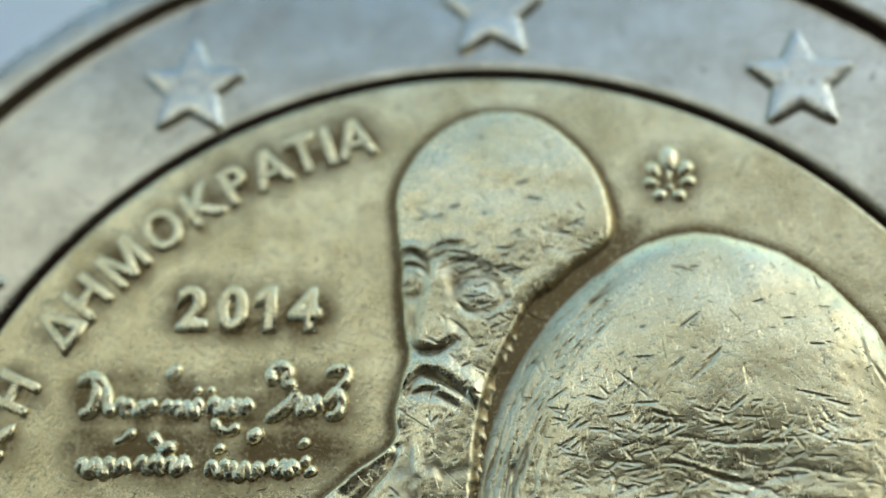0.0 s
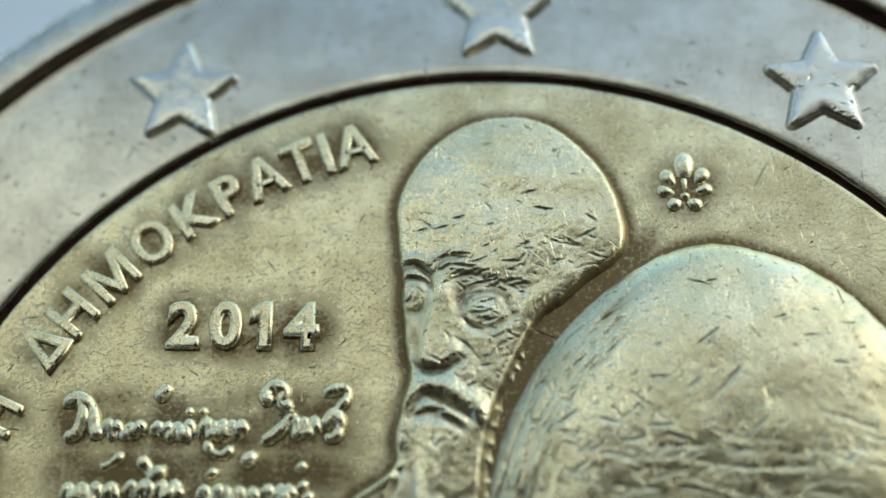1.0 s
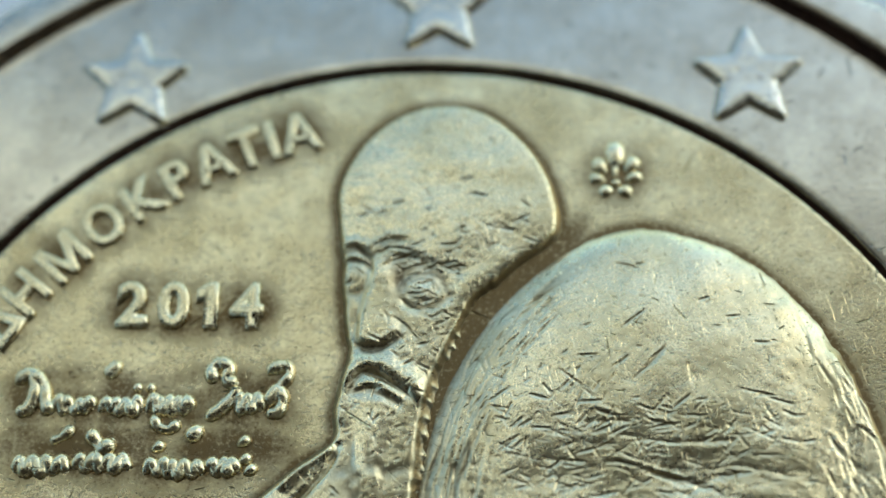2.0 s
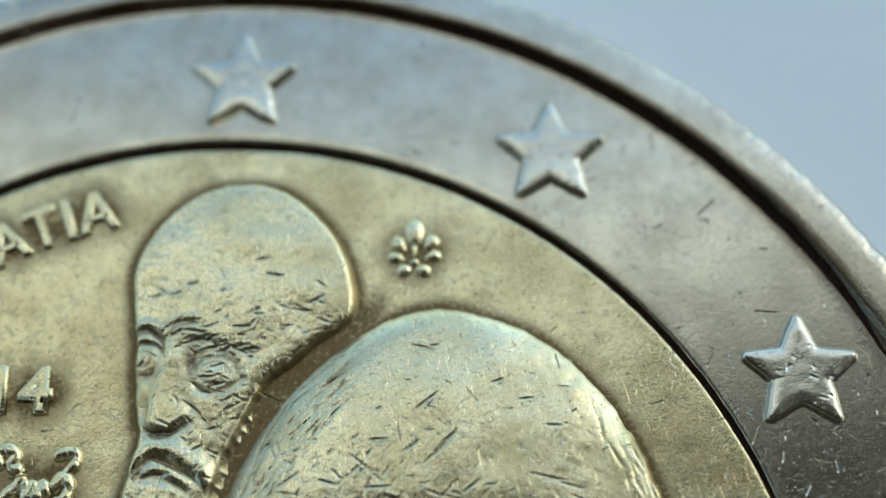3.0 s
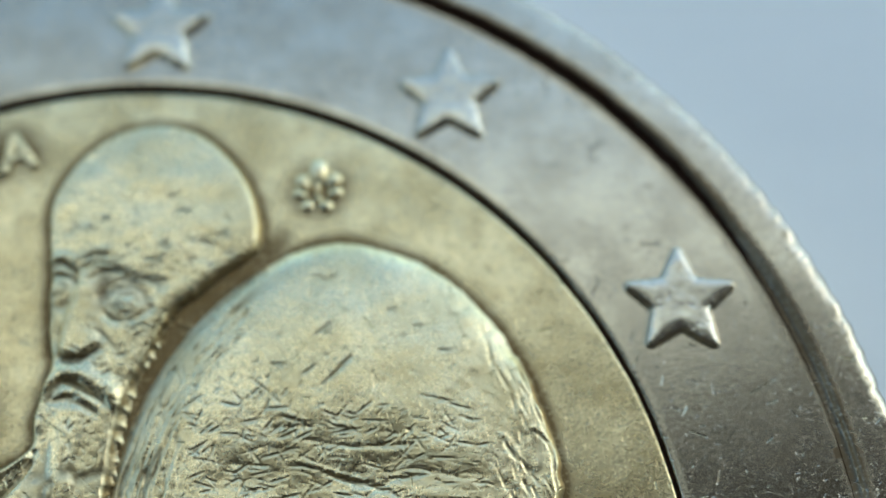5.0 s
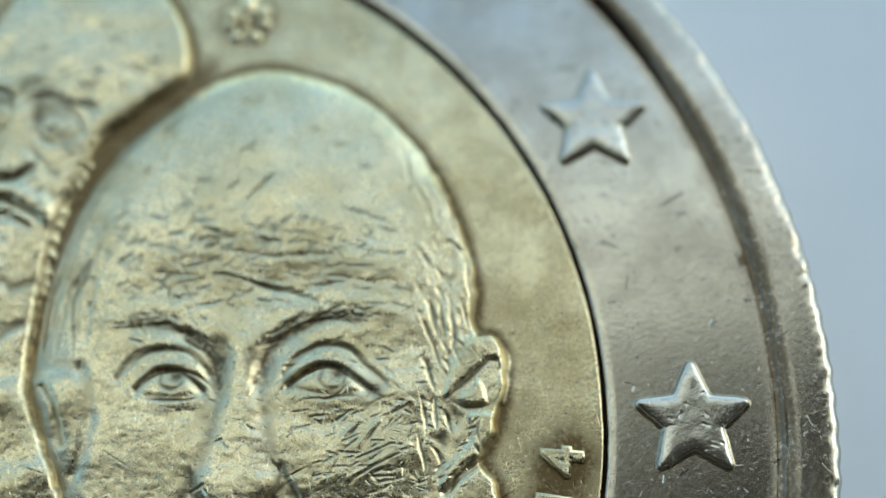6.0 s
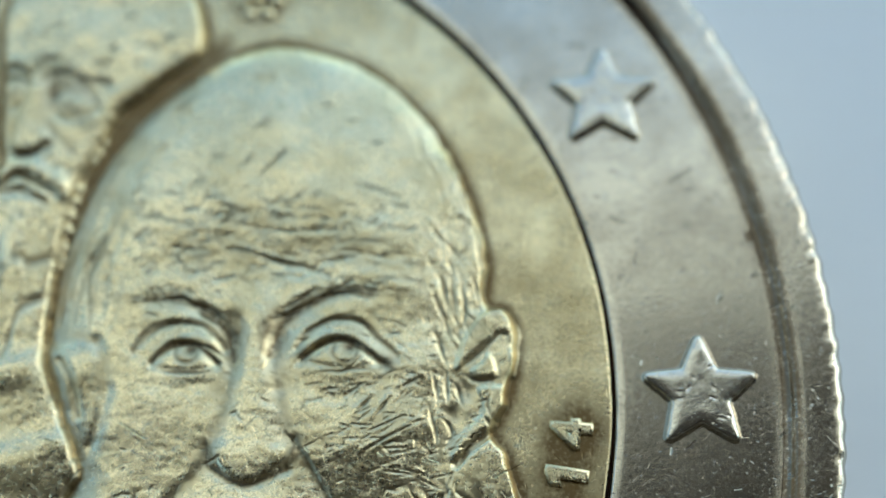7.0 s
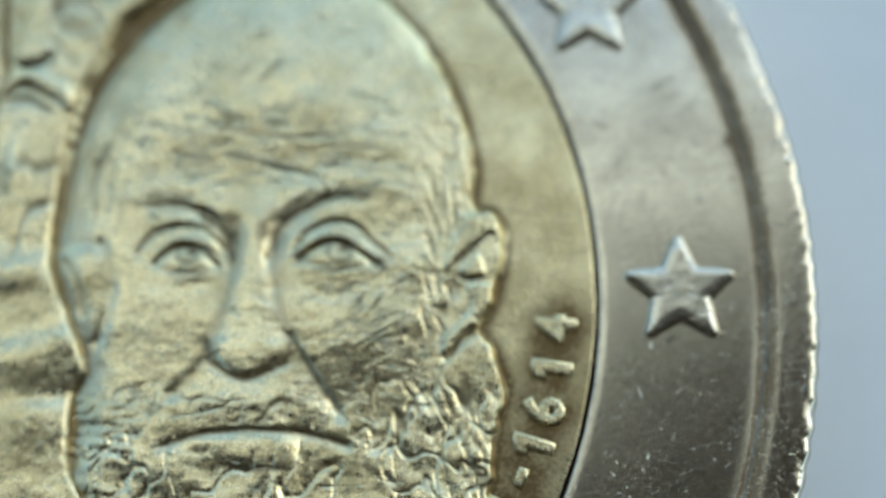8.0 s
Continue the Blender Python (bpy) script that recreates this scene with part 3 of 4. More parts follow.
for x, y in ((-4.15, 2.5), (-2.75, 2.62), (-2.6, 2.15), (-2.7, 2.32)):
    bead(x, y, 0.27, 0.20, 35, 0.12)
stroke("script_stroke", squiggle(-6.5, -5.6, 2.15, 0.22, 4), 0.07, 0.075, coin, SIGN)
stroke("script_stroke", squiggle(-5.5, -4.6, 2.2, 0.26, 4), 0.07, 0.075, coin, SIGN)
stroke("script_stroke", squiggle(-4.3, -3.4, 2.15, 0.22, 5), 0.065, 0.075, coin, SIGN)
stroke("script_stroke", squiggle(-3.3, -2.8, 2.2, 0.2, 3), 0.07, 0.075, coin, SIGN)
for x in (-6.3, -5.6, -4.9, -4.2, -3.5, -2.9, -2.4):
    for y in (3.3, 2.4):
        marks.append((*settle(x, y, ON_LETTERS), 0.55))

# ---- palmette mint mark ----


palmette = tagged(new("palmette"), "small raised palmette mark with rounded petals")
palmette.parent = coin
for x, y, ln, wd, turn, hi in ((3.02, 7.73, 0.54, 0.34, 90, 0.10), (2.77, 7.53, 0.36, 0.26, 125, 0.09), (3.29, 7.56, 0.36, 0.26, 55, 0.09), (2.73, 7.30, 0.31, 0.21, 165, 0.085),
                               (3.33, 7.33, 0.31, 0.21, 15, 0.085), (2.87, 7.08, 0.27, 0.24, 200, 0.09), (3.18, 7.08, 0.28, 0.24, -20, 0.09), (3.03, 7.22, 0.18, 0.13, 0, 0.08), (3.02, 7.44, 0.30, 0.12, 90, 0.07)):
    v, f = petal(*settle(x, y, ON_PALMETTE), ln, wd, turn, hi)
    mesh_object("petal", v, f, GOLD_RELIEF, palmette)
marks.append((*settle(3.03, 7.4, ON_PALMETTE), 0.55))

# ---- relief of the gaunt bearded figure ----
FIGURE = [(0.15, 8.66), (0.60, 8.61), (0.96, 8.44), (1.38, 8.12), (1.74, 7.69), (1.98, 7.24), (2.13, 6.73), (2.11, 6.28), (1.83, 5.97), (1.49, 5.73), (1.16, 5.39), (0.83, 5.12), (0.63, 4.80), (0.49, 4.45),
          (0.32, 4.02), (0.18, 3.55), (0.10, 3.16), (0.05, 2.5), (0.0, 1.4), (0.05, 0.4), (0.42, -0.46), (0.86, -1.5), (0.66, -1.9), (0.7, -3.0), (0.8, -4.2), (-3.6, -4.2), (-3.5, -1.0), (-2.9, 1.2),
          (-2.09, 2.16), (-1.44, 2.66), (-1.43, 3.18), (-1.35, 3.60), (-1.25, 4.14), (-1.32, 4.46), (-1.39, 4.95), (-1.44, 5.35), (-1.46, 5.70), (-1.52, 6.12), (-1.58, 6.55), (-1.61, 6.95),
          (-1.52, 7.40), (-1.23, 7.92), (-0.83, 8.32), (-0.36, 8.58)]
outline1 = spline(FIGURE, True, 5)
f = Relief(-3.8, 2.4, -4.4, 8.8, 0.019)
in1 = inside_distance(f.X, f.Y, outline1)
in1 = in1 + 0.02 * value_noise(f.X * 7, f.Y * 7, 3) + 0.05 * value_noise(f.X * 9, f.Y * 9, 4) * step((f.X + 0.4) / 0.4) * step((5.8 - f.Y) / 0.5)
f.face = step((in1 - 0.05) / 0.2)
bank = 0.11 + 0.07 * step((f.X + 0.4) / 0.4) * step((4.8 - f.Y) / 0.8)
f.Z = -0.03 + 0.22 * step((in1 + 0.02) / bank) + 0.07 * (1 - (1 - np.clip(in1 / 1.3, 0, 1)) ** 2)
X, Y = f.X, f.Y
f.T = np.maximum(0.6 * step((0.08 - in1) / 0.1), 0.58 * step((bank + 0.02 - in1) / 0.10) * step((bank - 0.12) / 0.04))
# skull: the brow stands out over the face, the temple and the cheek fall back
f.Z += 0.010 * np.exp(-((X + 0.15) / 1.0) ** 2 - ((Y - 6.35) / 0.55) ** 2)
f.Z -= 0.018 * step((6.0 - Y) / 0.9) * step((X + 0.1) / 1.0)
f.fold([(0.25, 4.98), (0.77, 5.38), (1.25, 5.72)], 0.20, 0.24, 0.022)
f.bump(0.02, 4.20, 0.34, 0.42, -0.008)
# eyes: deep sockets under the brow line, round eyeballs with lids
f.bump(-1.22, 5.48, 0.24, 0.30, -0.036)
f.bump(-0.06, 5.30, 0.42, 0.36, -0.062)
f.bump(-0.44, 5.46, 0.15, 0.26, -0.034)
f.fold([(-1.48, 5.83), (-1.32, 5.92), (-1.12, 5.90), (-0.93, 5.79)], 0.04, 0.12, -0.026, dark=0.6)
f.fold([(-0.66, 5.70), (-0.50, 5.80), (-0.27, 5.84), (0.02, 5.71), (0.31, 5.63), (0.54, 5.62)], 0.05, 0.13, -0.022, dark=0.4)
f.fold([(-0.62, 5.92), (-0.28, 6.00), (0.10, 5.88), (0.45, 5.80)], 0.16, 0.10, 0.009)
f.fold([(-1.45, 6.04), (-1.2, 6.08), (-0.95, 5.98)], 0.10, 0.07, 0.010)
f.fold([(-0.88, 5.87), (-0.76, 6.00), (-0.62, 6.06), (-0.48, 6.10)], 0.04, 0.06, -0.022)
f.Z += 0.052 * np.exp(-np.hypot((X + 0.06) / 0.27, (Y - 5.24) / 0.23) ** 3)
f.Z += 0.036 * np.exp(-np.hypot((X + 1.24) / 0.16, (Y - 5.46) / 0.17) ** 3)
f.fold([(-0.33, 5.50), (-0.22, 5.60), (-0.06, 5.60), (0.16, 5.46), (0.30, 5.27), (0.38, 5.12)], 0.05, 0.06, -0.024, dark=0.4)
f.fold([(-0.26, 5.34), (-0.10, 5.41), (0.06, 5.36), (0.18, 5.24)], 0.03, 0.04, -0.012, dark=0.5)
f.fold([(-0.28, 5.12), (-0.08, 5.04), (0.14, 5.10)], 0.03, 0.04, -0.018, dark=0.4)
f.fold([(-0.34, 5.00), (-0.10, 4.90), (0.17, 4.97), (0.37, 5.12)], 0.05, 0.09, -0.026, dark=0.35)
eye_r = np.hypot((X + 0.06) / 0.30, (Y - 5.24) / 0.25)
f.Z += 0.022 * value_noise(X * 7 + 4, Y * 8 + 4, 107) * np.exp(-(eye_r / 0.9) ** 4)
f.fold([(-1.44, 5.64), (-1.28, 5.73), (-1.07, 5.68), (-0.95, 5.54)], 0.03, 0.05, -0.030, dark=0.6)
f.fold([(-1.36, 5.50), (-1.29, 5.35), (-1.17, 5.37), (-1.14, 5.52), (-1.26, 5.61)], 0.03, 0.03, -0.013, dark=0.45)
f.fold([(-1.40, 5.20), (-1.18, 5.14), (-0.98, 5.26)], 0.05, 0.07, -0.026, dark=0.3)
# socket shade painted round the eyeball and beside the nose
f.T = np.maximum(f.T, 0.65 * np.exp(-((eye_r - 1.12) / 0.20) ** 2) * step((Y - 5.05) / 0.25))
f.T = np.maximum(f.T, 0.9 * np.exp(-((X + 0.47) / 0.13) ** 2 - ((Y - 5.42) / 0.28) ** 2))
# nose: a wedge with its ridge towards the far side, ending in a round tip
low = 4.22 + 0.20 * ((X + 0.85) / 0.36) ** 2
cut = step((Y - low) / 0.09)
deep = 0.55 + 0.75 * step((5.6 - Y) / 1.2)
d = sided_distance(f.XW, f.YW, spline([(-0.78, 6.0), (-0.82, 5.65), (-0.88, 5.35), (-0.95, 5.05), (-1.01, 4.78), (-1.03, 4.40), (-1.03, 4.1)], False, 5))
f.Z += 0.050 * deep * cut * step((6.15 - Y) / 0.5) * np.where(d > 0, np.clip(1 - d / 0.52, 0, 1) ** 1.3, np.exp(-(d / 0.11) ** 2))
f.Z += cut * (0.008 * np.exp(-((X + 0.84) / 0.26) ** 2 - ((Y - 4.50) / 0.26) ** 2) + 0.010 * np.exp(-((X + 0.58) / 0.14) ** 2 - ((Y - 4.48) / 0.15) ** 2))
f.fold([(-1.06, 4.24), (-0.92, 4.15), (-0.72, 4.16), (-0.58, 4.27), (-0.44, 4.36)], 0.04, 0.06, -0.018, dark=0.8)
f.fold([(-0.52, 4.86), (-0.40, 4.64), (-0.44, 4.42)], 0.06, 0.06, -0.015, dark=0.3)
f.fold([(-0.47, 4.72), (-0.29, 4.54), (-0.10, 4.36), (0.05, 4.20)], 0.05, 0.10, -0.009, dark=0.3)
f.fold([(-1.35, 5.05), (-1.25, 4.90), (-1.15, 4.50), (-1.09, 4.26)], 0.05, 0.07, -0.014, dark=0.2)
# moustache, mouth, beard
f.fold([(-1.24, 3.66), (-1.08, 3.90), (-0.84, 3.98), (-0.58, 3.93), (-0.28, 3.74), (0.02, 3.46)], 0.20, 0.12, 0.046)
f.fold([(-1.20, 3.80), (-1.28, 3.45), (-1.33, 3.05)], 0.10, 0.12, 0.034)
f.fold([(-1.19, 3.46), (-1.08, 3.66), (-0.90, 3.83), (-0.79, 3.83), (-0.61, 3.70), (-0.38, 3.56), (-0.22, 3.44)], 0.04, 0.06, -0.026, dark=0.6)
f.fold([(-1.03, 3.58), (-0.84, 3.66), (-0.61, 3.55), (-0.36, 3.42)], 0.06, 0.08, 0.024)
f.fold([(-1.06, 3.48), (-0.78, 3.49), (-0.38, 3.30)], 0.04, 0.08, -0.030, dark=0.5)
tuft = step((4.12 - Y) / 0.3) * step((Y - 3.2) / 0.3) * step((X + 1.4) / 0.2)
f.Z -= tuft * (0.008 * curls(X * 3.2, Y * 2.4, 91) + 0.008 * curls(X * 6, Y * 5, 105))
beard = step((3.4 - Y) / 0.8) * step((Y + 0.6) / 1.2) * step((X + 1.5) / 0.3)
f.Z += beard * (0.050 * value_noise(X * 2.4, Y * 1.2, 11) + 0.020 * strands(X * 5 + 0.8 * Y, Y * 1.6, 12) - 0.026 * curls(X * 3.0, Y * 1.1, 92) * step((3.1 - Y) / 0.8))
# painted shade in the cuts between the beard's locks
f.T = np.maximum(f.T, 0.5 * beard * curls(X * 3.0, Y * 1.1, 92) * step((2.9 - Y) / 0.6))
f.plate([(-0.87, 5.80), (-0.64, 5.75), (-0.44, 5.18), (-0.34, 4.72), (-0.44, 4.38), (-0.77, 4.27), (-1.07, 4.30), (-1.14, 4.62), (-1.05, 5.09), (-0.95, 5.56)], 0.016, 0.22)
f.fold([(-0.97, 5.60), (-1.06, 5.09), (-1.14, 4.66), (-1.16, 4.40)], 0.04, 0.08, -0.030, dark=0.1)
f.plate([(-1.36, 3.55), (-1.27, 3.95), (-1.03, 4.12), (-0.64, 4.08), (-0.19, 3.90), (0.06, 3.70), (-0.02, 3.40), (-0.25, 3.52), (-0.50, 3.66), (-0.78, 3.80), (-0.96, 3.80), (-1.14, 3.64)], 0.030, 0.14)
f.soften(5)
# crisp cuts: brows, lids, under the nose and the moustache
for pts, width, depth in (([(-0.62, 5.70), (-0.36, 5.81), (-0.08, 5.75)], 0.05, 0.046), ([(-0.80, 5.90), (-0.54, 5.95), (-0.17, 5.86)], 0.04, 0.030),
                          ([(-0.92, 5.96), (-0.72, 6.09), (-0.44, 6.14)], 0.04, 0.032), ([(-0.93, 5.80), (-0.75, 5.88), (-0.62, 6.02)], 0.035, 0.028),
                          ([(-0.36, 5.56), (-0.20, 5.64), (0.03, 5.61), (0.22, 5.50)], 0.04, 0.030), ([(-0.40, 5.10), (-0.27, 4.92), (-0.10, 4.86)], 0.03, 0.016), ([(0.10, 5.70), (0.30, 5.62), (0.50, 5.66)], 0.035, 0.026),
                          ([(-1.50, 5.90), (-1.25, 5.97), (-0.99, 5.77), (-0.93, 5.46)], 0.06, 0.045), ([(-1.47, 5.68), (-1.29, 5.75), (-1.04, 5.66)], 0.045, 0.036),
                          ([(-1.42, 5.45), (-1.36, 5.35), (-1.25, 5.37), (-1.22, 5.51)], 0.03, 0.020), ([(-1.13, 4.30), (-0.94, 4.22), (-0.69, 4.24), (-0.48, 4.36)], 0.07, 0.050),
                          ([(-0.54, 4.73), (-0.37, 4.61), (-0.22, 4.46)], 0.03, 0.018), ([(-1.32, 3.46), (-1.13, 3.65), (-0.95, 3.80), (-0.75, 3.75), (-0.48, 3.62), (-0.21, 3.44), (-0.04, 3.24)], 0.05, 0.036),
                          ([(-0.92, 3.52), (-0.62, 3.55)], 0.05, 0.030), ([(-0.32, 5.45), (-0.15, 5.50)], 0.03, 0.024), ([(-0.22, 5.28), (0.08, 5.38)], 0.035, 0.026), ([(-0.30, 5.13), (0.01, 5.17)], 0.035, 0.026),
                          ([(-0.10, 5.00), (0.14, 5.07)], 0.03, 0.024), ([(-0.05, 4.81), (0.13, 4.72)], 0.03, 0.020), ([(0.04, 4.72), (0.30, 4.86)], 0.03, 0.020), ([(0.13, 4.59), (0.43, 4.77)], 0.03, 0.020),
                          ([(0.79, 6.33), (1.02, 5.85)], 0.025, 0.018), ([(0.93, 6.43), (1.37, 6.32)], 0.025, 0.018), ([(-1.16, 6.73), (-0.92, 6.52)], 0.025, 0.018), ([(-0.95, 6.55), (-0.70, 6.62)], 0.03, 0.018)):
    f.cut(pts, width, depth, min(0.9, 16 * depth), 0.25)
# beads of metal left along the cut edge of the beard
for x, y, r in ((0.53, 4.49, 0.045), (0.46, 4.30, 0.055), (0.37, 4.14, 0.06), (0.20, 3.62, 0.06), (0.13, 3.36, 0.05), (0.10, 3.10, 0.055), (0.08, 2.82, 0.06), (0.07, 2.5, 0.05), (0.07, 2.25, 0.06)):
    f.bump(x, y, r, 1.3 * r, 0.05, 10)
    f.T *= 1 - 0.9 * np.exp(-((X - x) / r) ** 2 - ((Y - y) / r / 1.4) ** 2)
f.ridge([(0.17, 3.5), (0.10, 3.1), (0.07, 2.6), (0.06, 2.1)], 0.05, 0.015)
robe = step((1.6 - Y) / 1.0)
f.Z += robe * 0.07 * value_noise(X * 1.1 + Y * 0.8, Y * 1.3 - X * 0.5, 13)
f.ridge([(-2.1, 2.0), (-1.7, 2.35), (-1.4, 2.55)], 0.10, 0.08)
f.ridge([(-1.9, 1.7), (-1.45, 2.2), (-1.3, 2.6)], 0.06, -0.08)
f.ridge([(-2.6, -0.6), (-1.2, 0.0), (0.2, 0.5)], 0.34, 0.040)
f.ridge([(-2.6, -1.6), (-1.0, -1.5), (0.6, -0.9)], 0.36, 0.045)
f.ridge([(-2.6, -2.2), (-1.0, -2.1), (0.6, -1.9)], 0.22, -0.030)
# crinkled skin and nicks
f.Z += step(in1 / 0.3) * (0.020 * value_noise(X * 2.4, Y * 2.4, 14) + (0.003 + 0.003 * step((6.3 - Y) / 0.8)) * value_noise(X * 6, Y * 6, 15) + 0.005 * value_noise(X * 14, Y * 14, 16)) - step(in1 / 0.3) * step((6.2 - Y) / 0.8) * 0.002 * curls(X * 4 + 9, Y * 4 + 9, 101)
f.worn(12, 110, -1.4, 0.5, 2.6, 6.1, 0.1, 0.9)
f.worn(11, 190, -1.6, 2.1, 0.0, 8.4, -0.2, 0.7)
for x, y, ln, turn in ((0.79, 6.91, 0.42, -0.15), (1.55, 6.76, 0.30, -0.6), (1.51, 6.5, 0.40, 0.55), (1.24, 6.3, 0.36, -0.2), (-0.55, 6.75, 0.25, 0.3)):
    f.scratch(x, y, 0.85 * ln, turn, 0.02, 0.022)
# knocks round the brows, the temple and the cheek
rng = random.Random(17)
for k in range(30):
    u = rng.random()
    f.scratch(-0.6 + 1.15 * u, 5.80 - 0.16 * u + rng.gauss(0, 0.05), rng.uniform(0.10, 0.24), 0.5 - 0.9 * u + rng.gauss(0, 0.25), 0.017, rng.uniform(0.016, 0.030))
for count, x0, x1, y0, y1, lean in ((20, -0.7, 0.7, 5.6, 6.35, 0.45), (16, 0.3, 1.7, 5.5, 6.5, -0.5), (12, -0.25, 0.25, 5.05, 5.4, -0.4), (12, -0.9, 0.6, 3.9, 5.0, -0.7), (24, -1.2, 0.1, 2.3, 3.8, 0.9)):
    for k in range(count):
        f.scratch(rng.uniform(x0, x1), rng.uniform(y0, y1), rng.uniform(0.06, 0.26), rng.gauss(lean, 0.45), rng.uniform(0.012, 0.018), rng.uniform(0.008, 0.022))
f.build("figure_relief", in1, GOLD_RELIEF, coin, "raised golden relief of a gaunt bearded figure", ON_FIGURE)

# ---- relief of the large bearded head ----
HEAD = [(3.55, 6.48), (4.2, 6.36), (5.0, 6.04), (5.65, 5.5), (6.15, 4.98), (6.62, 4.23), (6.92, 3.6), (7.13, 2.91), (7.28, 2.29), (7.27, 1.58), (7.58, 1.46), (7.77, 0.98), (7.74, 0.30), (7.58, -0.35),
        (7.45, -0.62), (7.66, -1.02), (7.89, -1.69), (7.8, -2.25), (7.72, -2.71), (7.66, -3.5), (7.3, -5.0), (5.8, -6.6), (3.2, -7.0), (1.4, -5.6), (0.72, -3.5), (0.62, -2.0), (0.74, -1.5), (0.34, -0.4),
        (0.0, 0.5), (0.1, 1.3), (0.16, 2.3), (0.40, 3.4), (0.85, 4.4), (1.5, 5.32), (2.35, 6.05), (2.95, 6.36)]
outline2 = spline(HEAD, True, 5)
h = Relief(-0.2, 8.1, -4.9, 6.7, 0.019)
h.gain = 0.62
in2 = inside_distance(h.X, h.Y, outline2)
in2 = in2 + 0.02 * value_noise(h.X * 6, h.Y * 6, 23) + 0.07 * value_noise(h.X * 5, h.Y * 5, 24) * step((h.X - 4.6) / 1.2)
h.face = step((in2 - 0.1) / 0.3)
X, Y = h.X, h.Y
side = step((X - 1.0) / 2.2)                      # the far cheek rises slowly
rise = 1.15 * (1 - side) + 0.60 * side
h.Z = -0.03 + (0.15 - 0.03 * side) * (1 - (1 - np.clip((in2 + 0.03) / rise, 0, 1)) ** 3) + 0.19 * (1 - (1 - np.clip(in2 / 2.4, 0, 1)) ** 2)
# brown band at the outline; the far flank's dark reflection is painted in
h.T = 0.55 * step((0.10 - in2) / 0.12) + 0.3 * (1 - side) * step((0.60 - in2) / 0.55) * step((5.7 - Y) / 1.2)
# the side with the ear and the whiskers is struck flat, with a steep edge
flat = np.maximum(step((X - 6.2) / 0.6) * step((1.7 - Y) / 0.4), 0.8 * step((0.7 - in2) / 0.4) * step((X - 5.8) / 0.5) * step((4.6 - Y) / 0.8))
h.Z = h.Z * (1 - flat) + flat * (-0.03 + 0.22 * step((in2 + 0.03) / 0.15))
# eyes
h.gain = 1.0
for cx, cy, k in ((2.42, 0.66, 0.86), (5.02, 0.70, 1.0)):
    h.bump(cx, cy + 0.12, 0.95 * k, 0.62 * k, -0.060)
h.fold([(3.2, 1.2), (3.24, 0.7), (3.14, 0.0)], 0.20, 0.24, -0.036, dark=0.3)
h.fold([(3.92, 1.2), (3.92, 0.7), (4.05, 0.1)], 0.26, 0.20, -0.026, dark=0.3)
h.fold([(1.5, 1.68), (2.2, 1.88), (2.75, 1.72), (3.2, 1.35)], 0.24, 0.14, 0.016)
h.fold([(3.86, 1.40), (4.2, 1.78), (4.9, 2.02), (5.8, 1.8)], 0.24, 0.14, 0.017)
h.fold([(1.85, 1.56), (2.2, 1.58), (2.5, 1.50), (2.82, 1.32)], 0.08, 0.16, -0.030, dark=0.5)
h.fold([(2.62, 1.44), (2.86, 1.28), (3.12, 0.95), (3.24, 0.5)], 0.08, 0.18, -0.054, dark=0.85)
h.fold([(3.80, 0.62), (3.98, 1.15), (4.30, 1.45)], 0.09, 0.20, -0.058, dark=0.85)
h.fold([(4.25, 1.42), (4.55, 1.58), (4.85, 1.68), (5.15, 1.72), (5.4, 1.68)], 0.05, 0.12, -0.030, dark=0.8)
rng = random.Random(8)
for k in range(34):
    u = rng.random()
    h.scratch(4.05 + 1.7 * u, 1.35 + 0.85 * math.sin(0.25 + 1.9 * u) * 0.55 + rng.uniform(-0.10, 0.10), rng.uniform(0.10, 0.30), 0.9 - 1.3 * u + rng.gauss(0, 0.25), 0.015, rng.uniform(0.008, 0.018))
    h.scratch(3.0 - 1.2 * u, 1.25 + 0.35 * math.sin(2.0 * u) + rng.uniform(-0.08, 0.08), rng.uniform(0.10, 0.25), -0.9 + 1.2 * u + rng.gauss(0, 0.25), 0.015, rng.uniform(0.006, 0.015))
h.bump(2.46, 0.58, 0.46, 0.34, 0.062)
h.bump(5.00, 0.60, 0.54, 0.38, 0.068)
h.fold([(1.60, 0.66), (1.87, 1.06), (2.32, 1.21), (2.79, 1.09), (3.10, 0.70)], 0.05, 0.09, -0.032, dark=0.6)
h.fold([(4.26, 0.74), (4.53, 1.09), (4.89, 1.27), (5.35, 1.14), (5.62, 0.84), (5.86, 0.58)], 0.05, 0.09, -0.030, dark=0.4)
h.cut([(4.21, 0.63), (4.36, 0.97), (4.62, 1.19), (4.89, 1.25), (5.25, 1.18), (5.53, 0.92), (5.84, 0.60)], 0.05, 0.036, 0.7)
h.cut([(1.70, 0.72), (1.91, 1.0), (2.16, 1.14), (2.45, 1.16), (2.75, 1.06), (3.02, 0.78)], 0.05, 0.036, 0.7)
h.cut([(4.26, 0.46), (4.47, 0.67), (4.69, 0.81), (4.91, 0.86), (5.19, 0.78), (5.47, 0.58), (5.64, 0.42)], 0.065, 0.060, 0.95)
h.cut([(1.91, 0.42), (2.08, 0.62), (2.34, 0.78), (2.65, 0.79), (2.94, 0.68), (3.13, 0.48)], 0.06, 0.050, 0.95)
h.cut([(4.62, 0.30), (5.03, 0.33), (5.30, 0.37), (5.62, 0.36)], 0.03, 0.018, 0.5)
h.cut([(1.96, 0.36), (2.25, 0.27), (2.7, 0.28), (3.04, 0.34)], 0.03, 0.018, 0.5)
